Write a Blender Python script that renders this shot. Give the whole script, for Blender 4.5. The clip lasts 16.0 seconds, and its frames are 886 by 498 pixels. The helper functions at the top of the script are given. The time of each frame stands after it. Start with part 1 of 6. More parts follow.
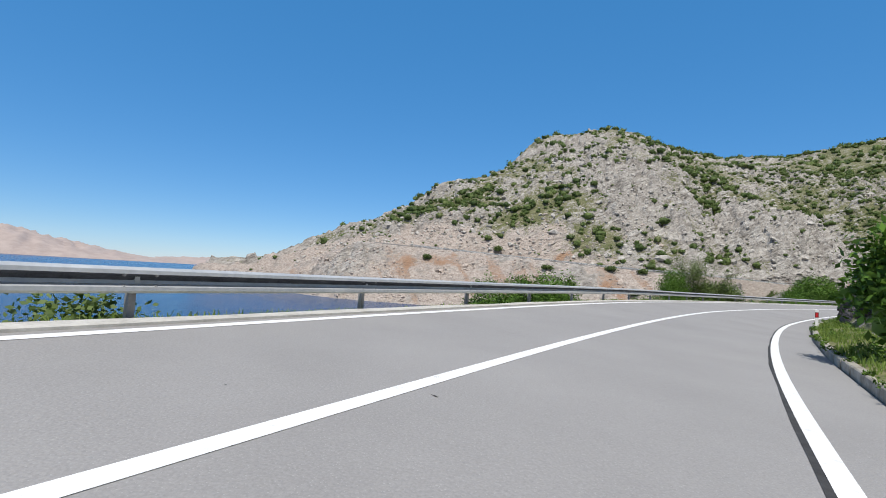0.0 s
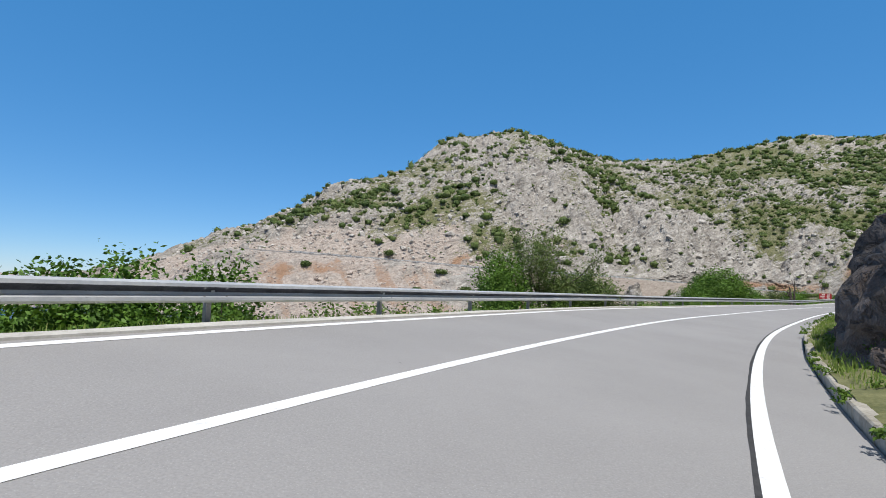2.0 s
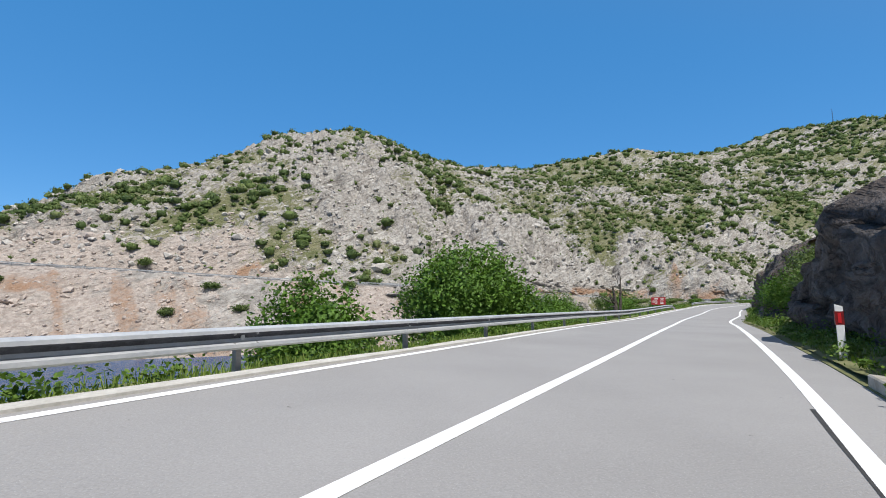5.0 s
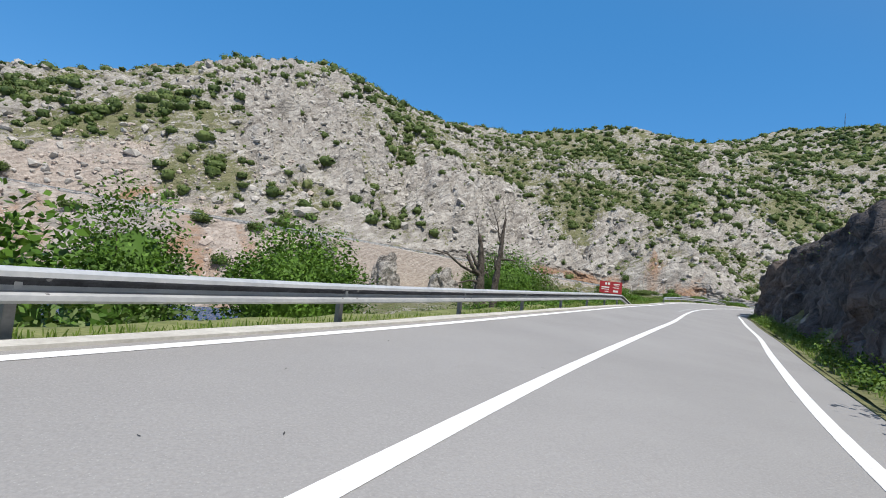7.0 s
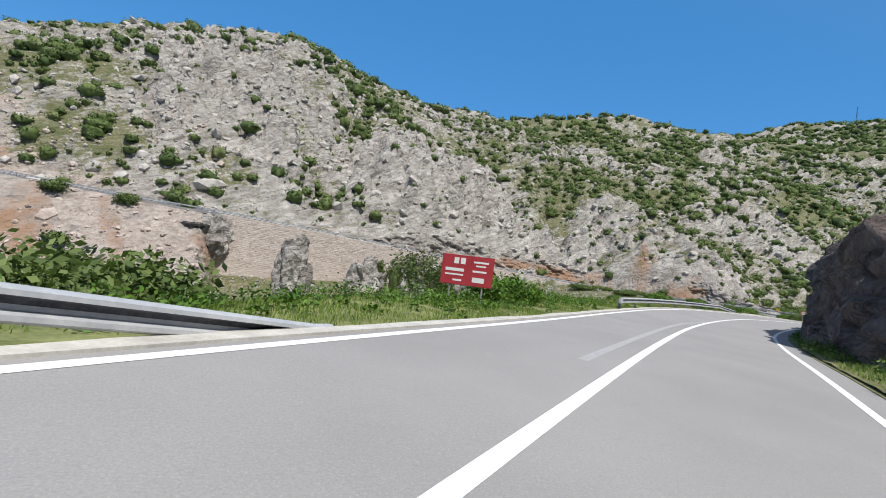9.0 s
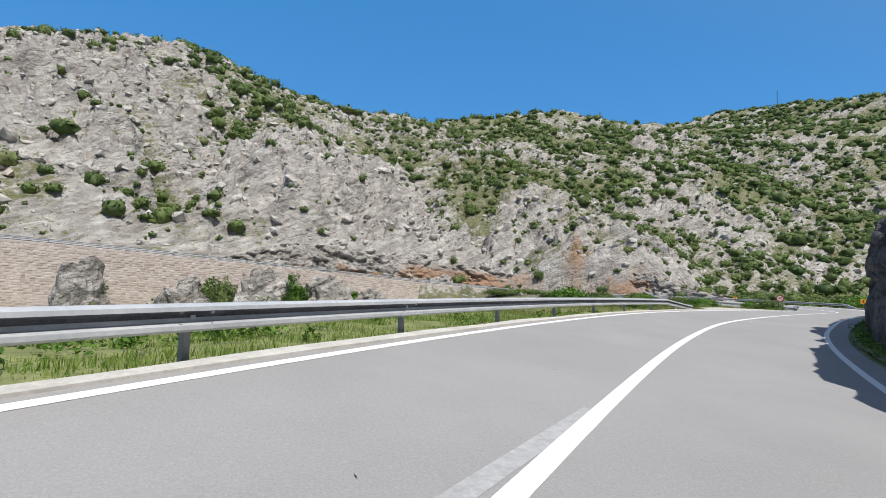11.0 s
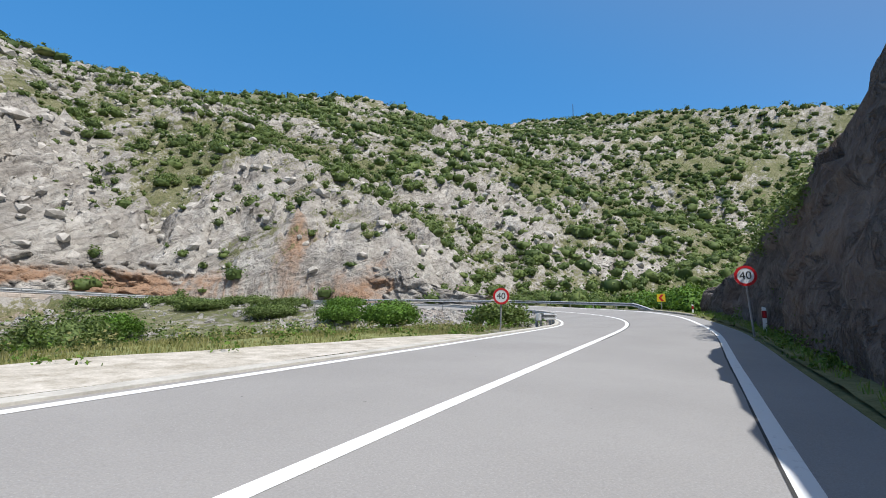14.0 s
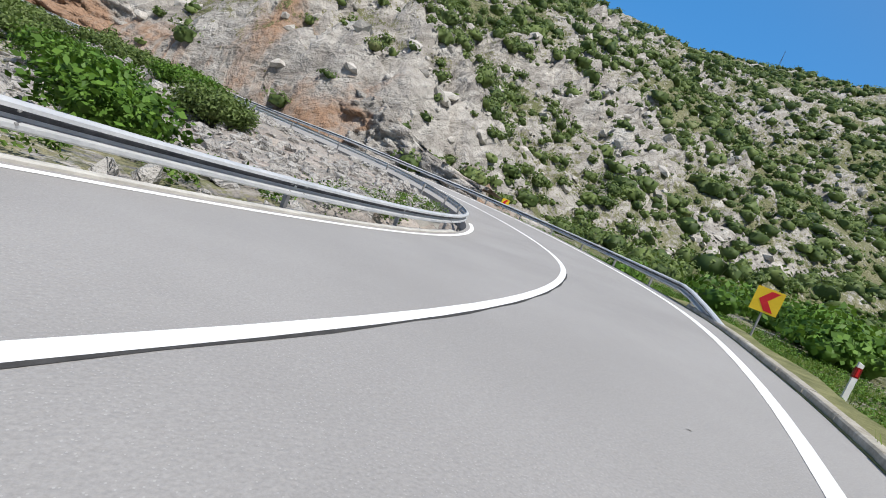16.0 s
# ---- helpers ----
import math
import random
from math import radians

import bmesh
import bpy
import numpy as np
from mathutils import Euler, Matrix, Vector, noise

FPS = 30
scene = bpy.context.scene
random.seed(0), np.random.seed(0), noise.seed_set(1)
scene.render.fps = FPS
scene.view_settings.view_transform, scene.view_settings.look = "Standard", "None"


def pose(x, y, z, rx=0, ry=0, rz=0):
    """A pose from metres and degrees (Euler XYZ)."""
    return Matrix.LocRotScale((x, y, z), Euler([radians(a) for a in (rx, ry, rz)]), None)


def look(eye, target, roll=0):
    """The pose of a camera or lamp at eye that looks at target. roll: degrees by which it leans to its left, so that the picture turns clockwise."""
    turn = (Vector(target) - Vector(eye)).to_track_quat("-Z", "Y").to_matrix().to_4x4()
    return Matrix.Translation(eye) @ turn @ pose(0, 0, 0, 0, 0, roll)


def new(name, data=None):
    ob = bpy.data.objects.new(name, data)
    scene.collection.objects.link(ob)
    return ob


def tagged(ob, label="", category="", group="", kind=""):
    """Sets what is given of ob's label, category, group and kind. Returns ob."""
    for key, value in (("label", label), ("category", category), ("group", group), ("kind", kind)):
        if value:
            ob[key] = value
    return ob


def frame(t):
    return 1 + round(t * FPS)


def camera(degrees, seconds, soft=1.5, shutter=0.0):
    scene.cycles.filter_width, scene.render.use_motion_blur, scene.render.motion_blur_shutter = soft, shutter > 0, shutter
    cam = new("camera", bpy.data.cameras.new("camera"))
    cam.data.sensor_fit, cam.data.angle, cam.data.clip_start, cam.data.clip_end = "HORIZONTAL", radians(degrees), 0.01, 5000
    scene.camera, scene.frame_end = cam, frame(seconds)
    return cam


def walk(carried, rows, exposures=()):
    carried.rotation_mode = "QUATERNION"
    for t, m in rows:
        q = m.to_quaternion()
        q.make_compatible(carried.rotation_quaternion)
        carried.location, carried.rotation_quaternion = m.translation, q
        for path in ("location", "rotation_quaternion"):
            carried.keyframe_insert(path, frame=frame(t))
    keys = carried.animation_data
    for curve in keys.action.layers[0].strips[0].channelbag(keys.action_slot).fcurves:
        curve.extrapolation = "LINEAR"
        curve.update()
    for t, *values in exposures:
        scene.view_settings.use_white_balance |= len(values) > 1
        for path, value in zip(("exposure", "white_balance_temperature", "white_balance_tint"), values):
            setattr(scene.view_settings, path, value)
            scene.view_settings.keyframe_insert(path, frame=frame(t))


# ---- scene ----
cam = camera(83.8, 16.0, soft=0.95)
PATH = [
    (0, (-0.142, 0.151, 0.234), (-1.165, 10.082, 0.805), 3.42),
    (0.5, (2.357, 5.510, 0.223), (1.741, 15.466, 0.926), 2.26),
    (1, (5.057, 10.681, 0.211), (4.856, 20.647, 1.012), 1.47),
    (1.5, (7.960, 15.872, 0.197), (8.151, 25.834, 1.042), 1.2),
    (2, (11.039, 21.057, 0.191), (11.601, 31.006, 1.021), 1.59),
    (2.5, (14.231, 26.192, 0.191), (14.971, 36.134, 0.970), 2.25),
    (3, (17.727, 31.274, 0.203), (18.875, 41.166, 1.114), 1.19),
    (3.5, (21.458, 36.213, 0.220), (23.212, 45.995, 1.327), -0.7),
    (4, (25.877, 41.211, 0.259), (28.167, 50.869, 1.473), -1.77),
    (4.5, (30.882, 46.370, 0.301), (33.655, 55.897, 1.545), -1.95),
    (5, (35.932, 51.301, 0.398), (39.074, 60.722, 1.570), -0.52),
    (5.2, (37.971, 53.050, 0.435), (41.179, 62.455, 1.560), 0.27),
    (7.3, (59.404, 73.804, 0.397), (62.819, 83.189, 0.907), 6.85),
    (7.5, (61.526, 75.682, 0.439), (64.941, 85.067, 0.948), 7.1),
    (8, (66.862, 80.323, 0.572), (70.269, 89.711, 1.069), 7.28),
    (8.2, (68.925, 82.133, 0.612), (72.324, 91.525, 1.109), 7.45),
    (10.3, (89.584, 100.266, 0.890), (93.306, 109.521, 1.590), 4.88),
    (10.5, (91.529, 101.860, 0.908), (95.367, 111.062, 1.676), 4.04),
    (11, (96.538, 105.669, 0.952), (100.742, 114.694, 1.889), 1.8),
    (11.5, (101.898, 109.350, 1.016), (106.517, 118.146, 2.151), -0.28),
    (12, (107.548, 112.863, 1.084), (112.686, 121.341, 2.396), -2.43),
    (12.5, (113.547, 116.157, 1.155), (119.202, 124.281, 2.580), -3.88),
    (13, (119.629, 118.860, 1.220), (125.722, 126.655, 2.676), -4.6),
    (13.5, (125.969, 121.345, 1.288), (132.530, 128.755, 2.714), -4.16),
    (14, (132.302, 123.630, 1.348), (139.184, 130.794, 2.494), -0.41),
    (14.2, (134.871, 124.567, 1.365), (141.784, 131.733, 2.293), 2.16),
    (14.5, (138.698, 125.786, 1.396), (145.515, 133.082, 1.941), 6.7),
    (15, (144.499, 127.906, 1.469), (151.073, 135.442, 1.511), 11.62),
    (15.5, (150.293, 130.270, 1.536), (156.520, 138.083, 1.124), 15.69),
    (16, (155.946, 133.144, 1.514), (161.471, 141.395, 0.335), 21.84),
]
walk(cam, [(t, look(eye, target, roll)) for t, eye, target, roll in PATH], [(0.0, -0.11, 6530, 10), (3.0, -0.04, 6530, 10), (5.0, 0.03, 6530, 10), (8.0, 0.02, 6530, 10), (11.0, 0.07, 6530, 10), (16.0, 0.13, 6530, 10)])

# ---- world, sun and exposure ----
SUN_AZ, SUN_EL = 178.0, 60.0          # degrees clockwise from +y, and above the horizon
world = bpy.data.worlds.new("world")
scene.world = world
world.use_nodes = True
wn, wl = world.node_tree.nodes, world.node_tree.links
sky = wn.new("ShaderNodeTexSky")
sky.sky_type, sky.sun_disc = "NISHITA", False
sky.sun_elevation, sky.sun_rotation = radians(SUN_EL), radians(SUN_AZ)
sky.air_density, sky.dust_density, sky.ozone_density, sky.altitude = 1.0, 0.0, 3.0, 1200
wn["Background"].inputs["Strength"].default_value = 0.15
deep = wn.new("ShaderNodeHueSaturation")
deep.inputs["Saturation"].default_value = 1.2
wl.new(sky.outputs[0], deep.inputs["Color"])
even = wn.new("ShaderNodeMix")          # a clear, dry air: deep blue high up, pale blue low down
even.data_type = "RGBA"
even.inputs[0].default_value = 0.52
even.inputs[7].default_value = (0.32, 2.1, 5.05, 1)
wl.new(deep.outputs[0], even.inputs[6])
# the sky pales softly towards the sun
way = wn.new("ShaderNodeTexCoord")
near_sun = wn.new("ShaderNodeVectorMath")
near_sun.operation = "DOT_PRODUCT"
near_sun.inputs[1].default_value = (math.sin(radians(SUN_AZ)) * math.cos(radians(SUN_EL)), math.cos(radians(SUN_AZ)) * math.cos(radians(SUN_EL)), math.sin(radians(SUN_EL)))
wl.new(way.outputs["Generated"], near_sun.inputs[0])
pale = wn.new("ShaderNodeMapRange")
pale.interpolation_type = "SMOOTHSTEP"
pale.inputs["From Min"].default_value, pale.inputs["From Max"].default_value = 0.05, 0.95
wl.new(near_sun.outputs["Value"], pale.inputs["Value"])
glow = wn.new("ShaderNodeMix")
glow.data_type = "RGBA"
wl.new(pale.outputs["Result"], glow.inputs[0])
wl.new(even.outputs[2], glow.inputs[6])
glow.inputs[7].default_value = (1.8, 1.85, 2.2, 1)
wl.new(glow.outputs[2], wn["Background"].inputs["Color"])
sun = new("sun", bpy.data.lights.new("sun", "SUN"))
sun.data.energy, sun.data.angle, sun.data.color = 4.5, radians(0.53), (1.0, 0.98, 0.945)
sun_from = Vector((math.sin(radians(SUN_AZ)) * math.cos(radians(SUN_EL)), math.cos(radians(SUN_AZ)) * math.cos(radians(SUN_EL)), math.sin(radians(SUN_EL))))
sun.matrix_world = look(sun_from * 100, (0, 0, 0))


# ---- materials ----
def material(name, rough=0.9, metal=0.0):
    m = bpy.data.materials.new(name)
    m.use_nodes = True
    b = m.node_tree.nodes["Principled BSDF"]
    b.inputs["Roughness"].default_value, b.inputs["Metallic"].default_value = rough, metal
    b.inputs["Specular IOR Level"].default_value = 0.35
    return m, m.node_tree.nodes, m.node_tree.links, b


def coords(n, l, scale=(1, 1, 1)):
    g = n.new("ShaderNodeNewGeometry")
    mp = n.new("ShaderNodeMapping")
    mp.inputs["Scale"].default_value = scale
    l.new(g.outputs["Position"], mp.inputs["Vector"])
    return mp.outputs[0]


def noise_tex(n, l, vec, scale, detail=4.0, rough=0.55, distortion=0.0):
    t = n.new("ShaderNodeTexNoise")
    t.inputs["Scale"].default_value, t.inputs["Detail"].default_value = scale, detail
    t.inputs["Roughness"].default_value, t.inputs["Distortion"].default_value = rough, distortion
    l.new(vec, t.inputs["Vector"])
    return t.outputs["Fac"]


def ramp(n, l, fac, stops):
    r = n.new("ShaderNodeValToRGB")
    e = r.color_ramp.elements
    while len(e) < len(stops):
        e.new(0.5)
    for k, (p, c) in zip(e, stops):
        k.position, k.color = p, (*c, 1) if len(c) == 3 else c
    l.new(fac, r.inputs[0])
    return r.outputs[0]


def mix(n, l, fac, a, b, mode="MIX"):
    m = n.new("ShaderNodeMix")
    m.data_type, m.blend_type = "RGBA", mode
    for sock, v in ((m.inputs[0], fac), (m.inputs[6], a), (m.inputs[7], b)):
        if isinstance(v, (int, float)):
            sock.default_value = v
        elif isinstance(v, tuple):
            sock.default_value = (*v, 1)
        else:
            l.new(v, sock)
    return m.outputs[2]


def maths(n, l, op, a, b=0.5):
    m = n.new("ShaderNodeMath")
    m.operation = op
    for sock, v in zip(m.inputs, (a, b)):
        if isinstance(v, (int, float)):
            sock.default_value = v
        else:
            l.new(v, sock)
    return m.outputs[0]


def bump(n, l, b, height, strength=0.5, distance=0.05):
    k = n.new("ShaderNodeBump")
    k.inputs["Strength"].default_value, k.inputs["Distance"].default_value = strength, distance
    l.new(height, k.inputs["Height"])
    l.new(k.outputs[0], b.inputs["Normal"])


def attribute(n, name):
    a = n.new("ShaderNodeAttribute")
    a.attribute_name = name
    return a.outputs["Fac"]


def make_asphalt():
    m, n, l, b = material("asphalt", 0.85)
    v = coords(n, l)
    fine = noise_tex(n, l, v, 60, 3, 0.7)
    broad = noise_tex(n, l, v, 0.35, 5, 0.6)
    spots = n.new("ShaderNodeTexVoronoi")
    spots.inputs["Scale"].default_value = 45
    l.new(v, spots.inputs["Vector"])
    c = ramp(n, l, fine, [(0.3, (0.243, 0.234, 0.227)), (0.7, (0.385, 0.373, 0.361))])
    c = mix(n, l, 0.5, c, ramp(n, l, broad, [(0.35, (0.272, 0.263, 0.255)), (0.65, (0.347, 0.336, 0.326))]))
    pale = maths(n, l, "LESS_THAN", spots.outputs["Distance"], 0.16)
    c = mix(n, l, maths(n, l, "MULTIPLY", pale, 0.35), c, (0.52, 0.51, 0.5))
    l.new(c, b.inputs["Base Color"])
    bump(n, l, b, maths(n, l, "ADD", fine, spots.outputs["Distance"]), 0.35, 0.006)
    return m


def make_paint():
    m, n, l, b = material("road_paint", 0.6)
    v = coords(n, l)
    worn = noise_tex(n, l, v, 9, 6, 0.7)
    c = ramp(n, l, worn, [(0.28, (0.62, 0.61, 0.6)), (0.42, (0.84, 0.84, 0.83))])
    l.new(c, b.inputs["Base Color"])
    bump(n, l, b, noise_tex(n, l, v, 70, 2), 0.2, 0.004)
    return m


def make_faded_paint():
    m, n, l, b = material("faded_road_paint", 0.75)
    v = coords(n, l)
    worn = noise_tex(n, l, v, 14, 6, 0.75)
    l.new(ramp(n, l, worn, [(0.35, (0.33, 0.325, 0.32)), (0.65, (0.46, 0.455, 0.45))]), b.inputs["Base Color"])
    return m


def make_plain(name, low, high, scale=3.0, rough=0.9, metal=0.0, relief=0.3, dist=0.01):
    m, n, l, b = material(name, rough, metal)
    v = coords(n, l)
    f1, f2 = noise_tex(n, l, v, scale, 5, 0.6), noise_tex(n, l, v, scale * 9, 3, 0.6)
    f = maths(n, l, "ADD", maths(n, l, "MULTIPLY", f1, 0.65), maths(n, l, "MULTIPLY", f2, 0.35))
    l.new(ramp(n, l, f, [(0.36, low), (0.64, high)]), b.inputs["Base Color"])
    bump(n, l, b, f, relief, dist)
    return m


def make_rock(name, grey, pale, dark, stain=0.0, scale=1.0):
    """Limestone: tilted beds, lichen, and cracks with their shade put into the colour."""
    m, n, l, b = material(name, 0.92)
    v = coords(n, l)
    big = noise_tex(n, l, v, 0.05 * scale, 5, 0.6)
    mid = noise_tex(n, l, v, 0.35 * scale, 6, 0.65, 0.6)
    fine = noise_tex(n, l, v, 2.4 * scale, 5, 0.65)
    tilt = n.new("ShaderNodeMapping")
    tilt.inputs["Rotation"].default_value = (0.35, 0.85, 0.3)
    tilt.inputs["Scale"].default_value = (0.8, 0.8, 1.35)
    l.new(v, tilt.inputs["Vector"])
    beds = n.new("ShaderNodeTexNoise")
    beds.noise_type = "RIDGED_MULTIFRACTAL"
    beds.inputs["Scale"].default_value, beds.inputs["Detail"].default_value = 0.22 * scale, 7
    beds.inputs["Roughness"].default_value, beds.inputs["Distortion"].default_value = 0.62, 0.7
    l.new(tilt.outputs[0], beds.inputs["Vector"])
    crack = beds.outputs["Fac"]
    c = ramp(n, l, mid, [(0.33, dark), (0.44, grey), (0.62, pale)])
    c = mix(n, l, 0.38, c, ramp(n, l, fine, [(0.32, dark), (0.5, grey), (0.66, pale)]))
    veins = noise_tex(n, l, tilt.outputs[0], 0.5 * scale, 5, 0.6, 0.8)
    # dark slits: the shade inside crevices, mixed into the rock colour
    slit = ramp(n, l, maths(n, l, "ABSOLUTE", maths(n, l, "SUBTRACT", veins, 0.5)), [(0.004, (1, 1, 1)), (0.03, (0, 0, 0))])
    c = mix(n, l, maths(n, l, "MULTIPLY", slit, 0.22), c, tuple(0.5 * q for q in dark))
    c = mix(n, l, 0.25, c, ramp(n, l, crack, [(0.05, dark), (0.6, pale)]))
    if stain:
        f = ramp(n, l, big, [(0.47, (0, 0, 0)), (0.62, (stain, stain, stain))])
        c = mix(n, l, f, c, (0.42, 0.24, 0.13))
    l.new(c, b.inputs["Base Color"])
    hgt = maths(n, l, "ADD", maths(n, l, "MULTIPLY", mid, 1.2), maths(n, l, "MULTIPLY", fine, 0.35))
    hgt = maths(n, l, "ADD", hgt, maths(n, l, "MULTIPLY", crack, 0.9))
    hgt = maths(n, l, "SUBTRACT", hgt, maths(n, l, "MULTIPLY", slit, 0.25))
    bump(n, l, b, hgt, 1.0, 1.05 / scale)
    return m


def make_hillside():
    """Karst slope: bedded pale limestone, earth with low grass ('soil'), stony scree ('scree') and ochre earth ('ochre')."""
    m, n, l, b = material("karst_hillside", 0.95)
    v = coords(n, l)
    b.inputs["Specular IOR Level"].default_value = 0.15
    mid, fine, grain = noise_tex(n, l, v, 0.22, 5, 0.6, 0.4), noise_tex(n, l, v, 1.1, 5, 0.65), noise_tex(n, l, v, 4.5, 3, 0.6)
    across = n.new("ShaderNodeVectorMath")
    across.operation = "DOT_PRODUCT"
    across.inputs[1].default_value = (-0.45, 0.18, 0.87)          # across the tilted beds
    l.new(v, across.inputs[0])
    flat = n.new("ShaderNodeVectorMath")
    flat.operation = "MULTIPLY"
    flat.inputs[1].default_value = (0.34, 0.34, 0.12)
    l.new(v, flat.inputs[0])
    stack = n.new("ShaderNodeCombineXYZ")
    l.new(across.outputs["Value"], stack.inputs[2])
    put = n.new("ShaderNodeVectorMath")
    l.new(flat.outputs[0], put.inputs[0])
    l.new(stack.outputs[0], put.inputs[1])
    bed = noise_tex(n, l, put.outputs[0], 0.55, 6, 0.62, 1.1)
    tone = maths(n, l, "ADD", maths(n, l, "MULTIPLY", mid, 0.4), maths(n, l, "ADD", maths(n, l, "MULTIPLY", bed, 0.35), maths(n, l, "MULTIPLY", fine, 0.25)))
    c = ramp(n, l, tone, [(0.34, (0.18, 0.165, 0.15)), (0.45, (0.36, 0.335, 0.305)), (0.53, (0.465, 0.44, 0.405)), (0.64, (0.64, 0.615, 0.575))])
    block = n.new("ShaderNodeTexVoronoi")          # blocks between the joints, each of its own tone
    block.inputs["Scale"].default_value = 0.85
    bend = n.new("ShaderNodeVectorMath")
    bend.operation = "MULTIPLY"
    bend.inputs[1].default_value = (1.9, 1.9, 1.0)
    l.new(put.outputs[0], bend.inputs[0])
    l.new(bend.outputs[0], block.inputs["Vector"])
    shade = n.new("ShaderNodeSeparateColor")
    l.new(block.outputs["Color"], shade.inputs[0])
    c = mix(n, l, 0.75, c, ramp(n, l, shade.outputs[0], [(0.0, (0.62, 0.61, 0.60)), (1.0, (1, 1, 1))]), "MULTIPLY")
    joint = ramp(n, l, bed, [(0.33, (1, 1, 1)), (0.42, (0, 0, 0))])
    c = mix(n, l, maths(n, l, "MULTIPLY", joint, 0.45), c, (0.085, 0.075, 0.068))
    # scree: loose stones of many tones
    stones = n.new("ShaderNodeTexVoronoi")
    stones.inputs["Scale"].default_value = 1.5
    l.new(v, stones.inputs["Vector"])
    hue = n.new("ShaderNodeSeparateColor")
    l.new(stones.outputs["Color"], hue.inputs[0])
    sc = mix(n, l, 0.45, ramp(n, l, hue.outputs[0], [(0.0, (0.32, 0.255, 0.215)), (0.5, (0.50, 0.42, 0.365)), (1.0, (0.62, 0.54, 0.48))]), ramp(n, l, fine, [(0.35, (0.26, 0.205, 0.17)), (0.65, (0.52, 0.45, 0.40))]))
    f = maths(n, l, "ADD", attribute(n, "scree"), maths(n, l, "ADD", maths(n, l, "MULTIPLY", maths(n, l, "SUBTRACT", mid, 0.5), 2.2), maths(n, l, "MULTIPLY", maths(n, l, "SUBTRACT", fine, 0.5), 0.8)))
    f = ramp(n, l, f, [(0.40, (0, 0, 0)), (0.95, (0.8, 0.8, 0.8))])
    c = mix(n, l, f, c, sc)
    f = maths(n, l, "ADD", attribute(n, "ochre"), maths(n, l, "ADD", maths(n, l, "MULTIPLY", maths(n, l, "SUBTRACT", mid, 0.5), 0.6), maths(n, l, "MULTIPLY", maths(n, l, "SUBTRACT", fine, 0.5), 0.9)))
    f = ramp(n, l, f, [(0.32, (0, 0, 0)), (0.75, (0.9, 0.9, 0.9))])
    c = mix(n, l, f, c, mix(n, l, grain, (0.42, 0.26, 0.155), (0.25, 0.145, 0.095)))
    # earth, low green and dry grass
    s = maths(n, l, "ADD", attribute(n, "soil"), maths(n, l, "ADD", maths(n, l, "MULTIPLY", maths(n, l, "SUBTRACT", fine, 0.5), 1.7), maths(n, l, "MULTIPLY", maths(n, l, "SUBTRACT", bed, 0.5), -1.0)))
    s = maths(n, l, "ADD", s, maths(n, l, "MULTIPLY", maths(n, l, "SUBTRACT", grain, 0.5), 0.9))
    f = ramp(n, l, s, [(0.44, (0, 0, 0)), (0.58, (0.92, 0.92, 0.92))])
    turf = mix(n, l, ramp(n, l, mid, [(0.38, (0, 0, 0)), (0.6, (1, 1, 1))]), (0.145, 0.158, 0.062), (0.26, 0.24, 0.14))
    turf = mix(n, l, ramp(n, l, grain, [(0.36, (0, 0, 0)), (0.62, (1, 1, 1))]), (0.105, 0.125, 0.048), turf)
    c = mix(n, l, f, c, turf)
    l.new(c, b.inputs["Base Color"])
    hgt = maths(n, l, "ADD", maths(n, l, "MULTIPLY", bed, 0.8), maths(n, l, "ADD", maths(n, l, "MULTIPLY", fine, 0.7), maths(n, l, "MULTIPLY", grain, 0.16)))
    hgt = maths(n, l, "ADD", hgt, maths(n, l, "MULTIPLY", stones.outputs["Distance"], -0.15))
    hgt = maths(n, l, "ADD", hgt, maths(n, l, "MULTIPLY", block.outputs["Distance"], -0.5))
    bump(n, l, b, hgt, 1.0, 0.9)
    return m


def make_leaf(name, dark, light, dry=None):
    m, n, l, b = material(name, 0.6)
    g = n.new("ShaderNodeNewGeometry")
    v = coords(n, l)
    f = maths(n, l, "ADD", maths(n, l, "MULTIPLY", g.outputs["Random Per Island"], 0.55), maths(n, l, "MULTIPLY", noise_tex(n, l, v, 0.16, 3), 0.45))
    stops = [(0.2, dark), (0.75, light)]
    if dry:
        stops.append((0.9, dry))
    c = ramp(n, l, f, stops)
    l.new(c, b.inputs["Base Color"])
    b.inputs["Subsurface Weight"].default_value = 0.0
    tr = n.new("ShaderNodeBsdfTranslucent")
    l.new(mix(n, l, 0.5, c, (0.12, 0.2, 0.02)), tr.inputs["Color"])
    ms = n.new("ShaderNodeMixShader")
    ms.inputs[0].default_value = 0.3
    l.new(b.outputs[0], ms.inputs[1])
    l.new(tr.outputs[0], ms.inputs[2])
    l.new(ms.outputs[0], n["Material Output"].inputs["Surface"])
    return m


def make_water():
    m, n, l, b = material("sea_water", 0.2)
    v = coords(n, l)
    b.inputs["IOR"].default_value, b.inputs["Specular IOR Level"].default_value = 1.33, 0.3
    c = ramp(n, l, noise_tex(n, l, v, 0.02, 4), [(0.35, (0.005, 0.052, 0.145)), (0.65, (0.008, 0.075, 0.205))])
    l.new(c, b.inputs["Base Color"])
    h = maths(n, l, "ADD", noise_tex(n, l, v, 1.2, 5, 0.65), maths(n, l, "MULTIPLY", noise_tex(n, l, v, 0.25, 3), 1.5))
    bump(n, l, b, h, 0.7, 0.3)
    return m


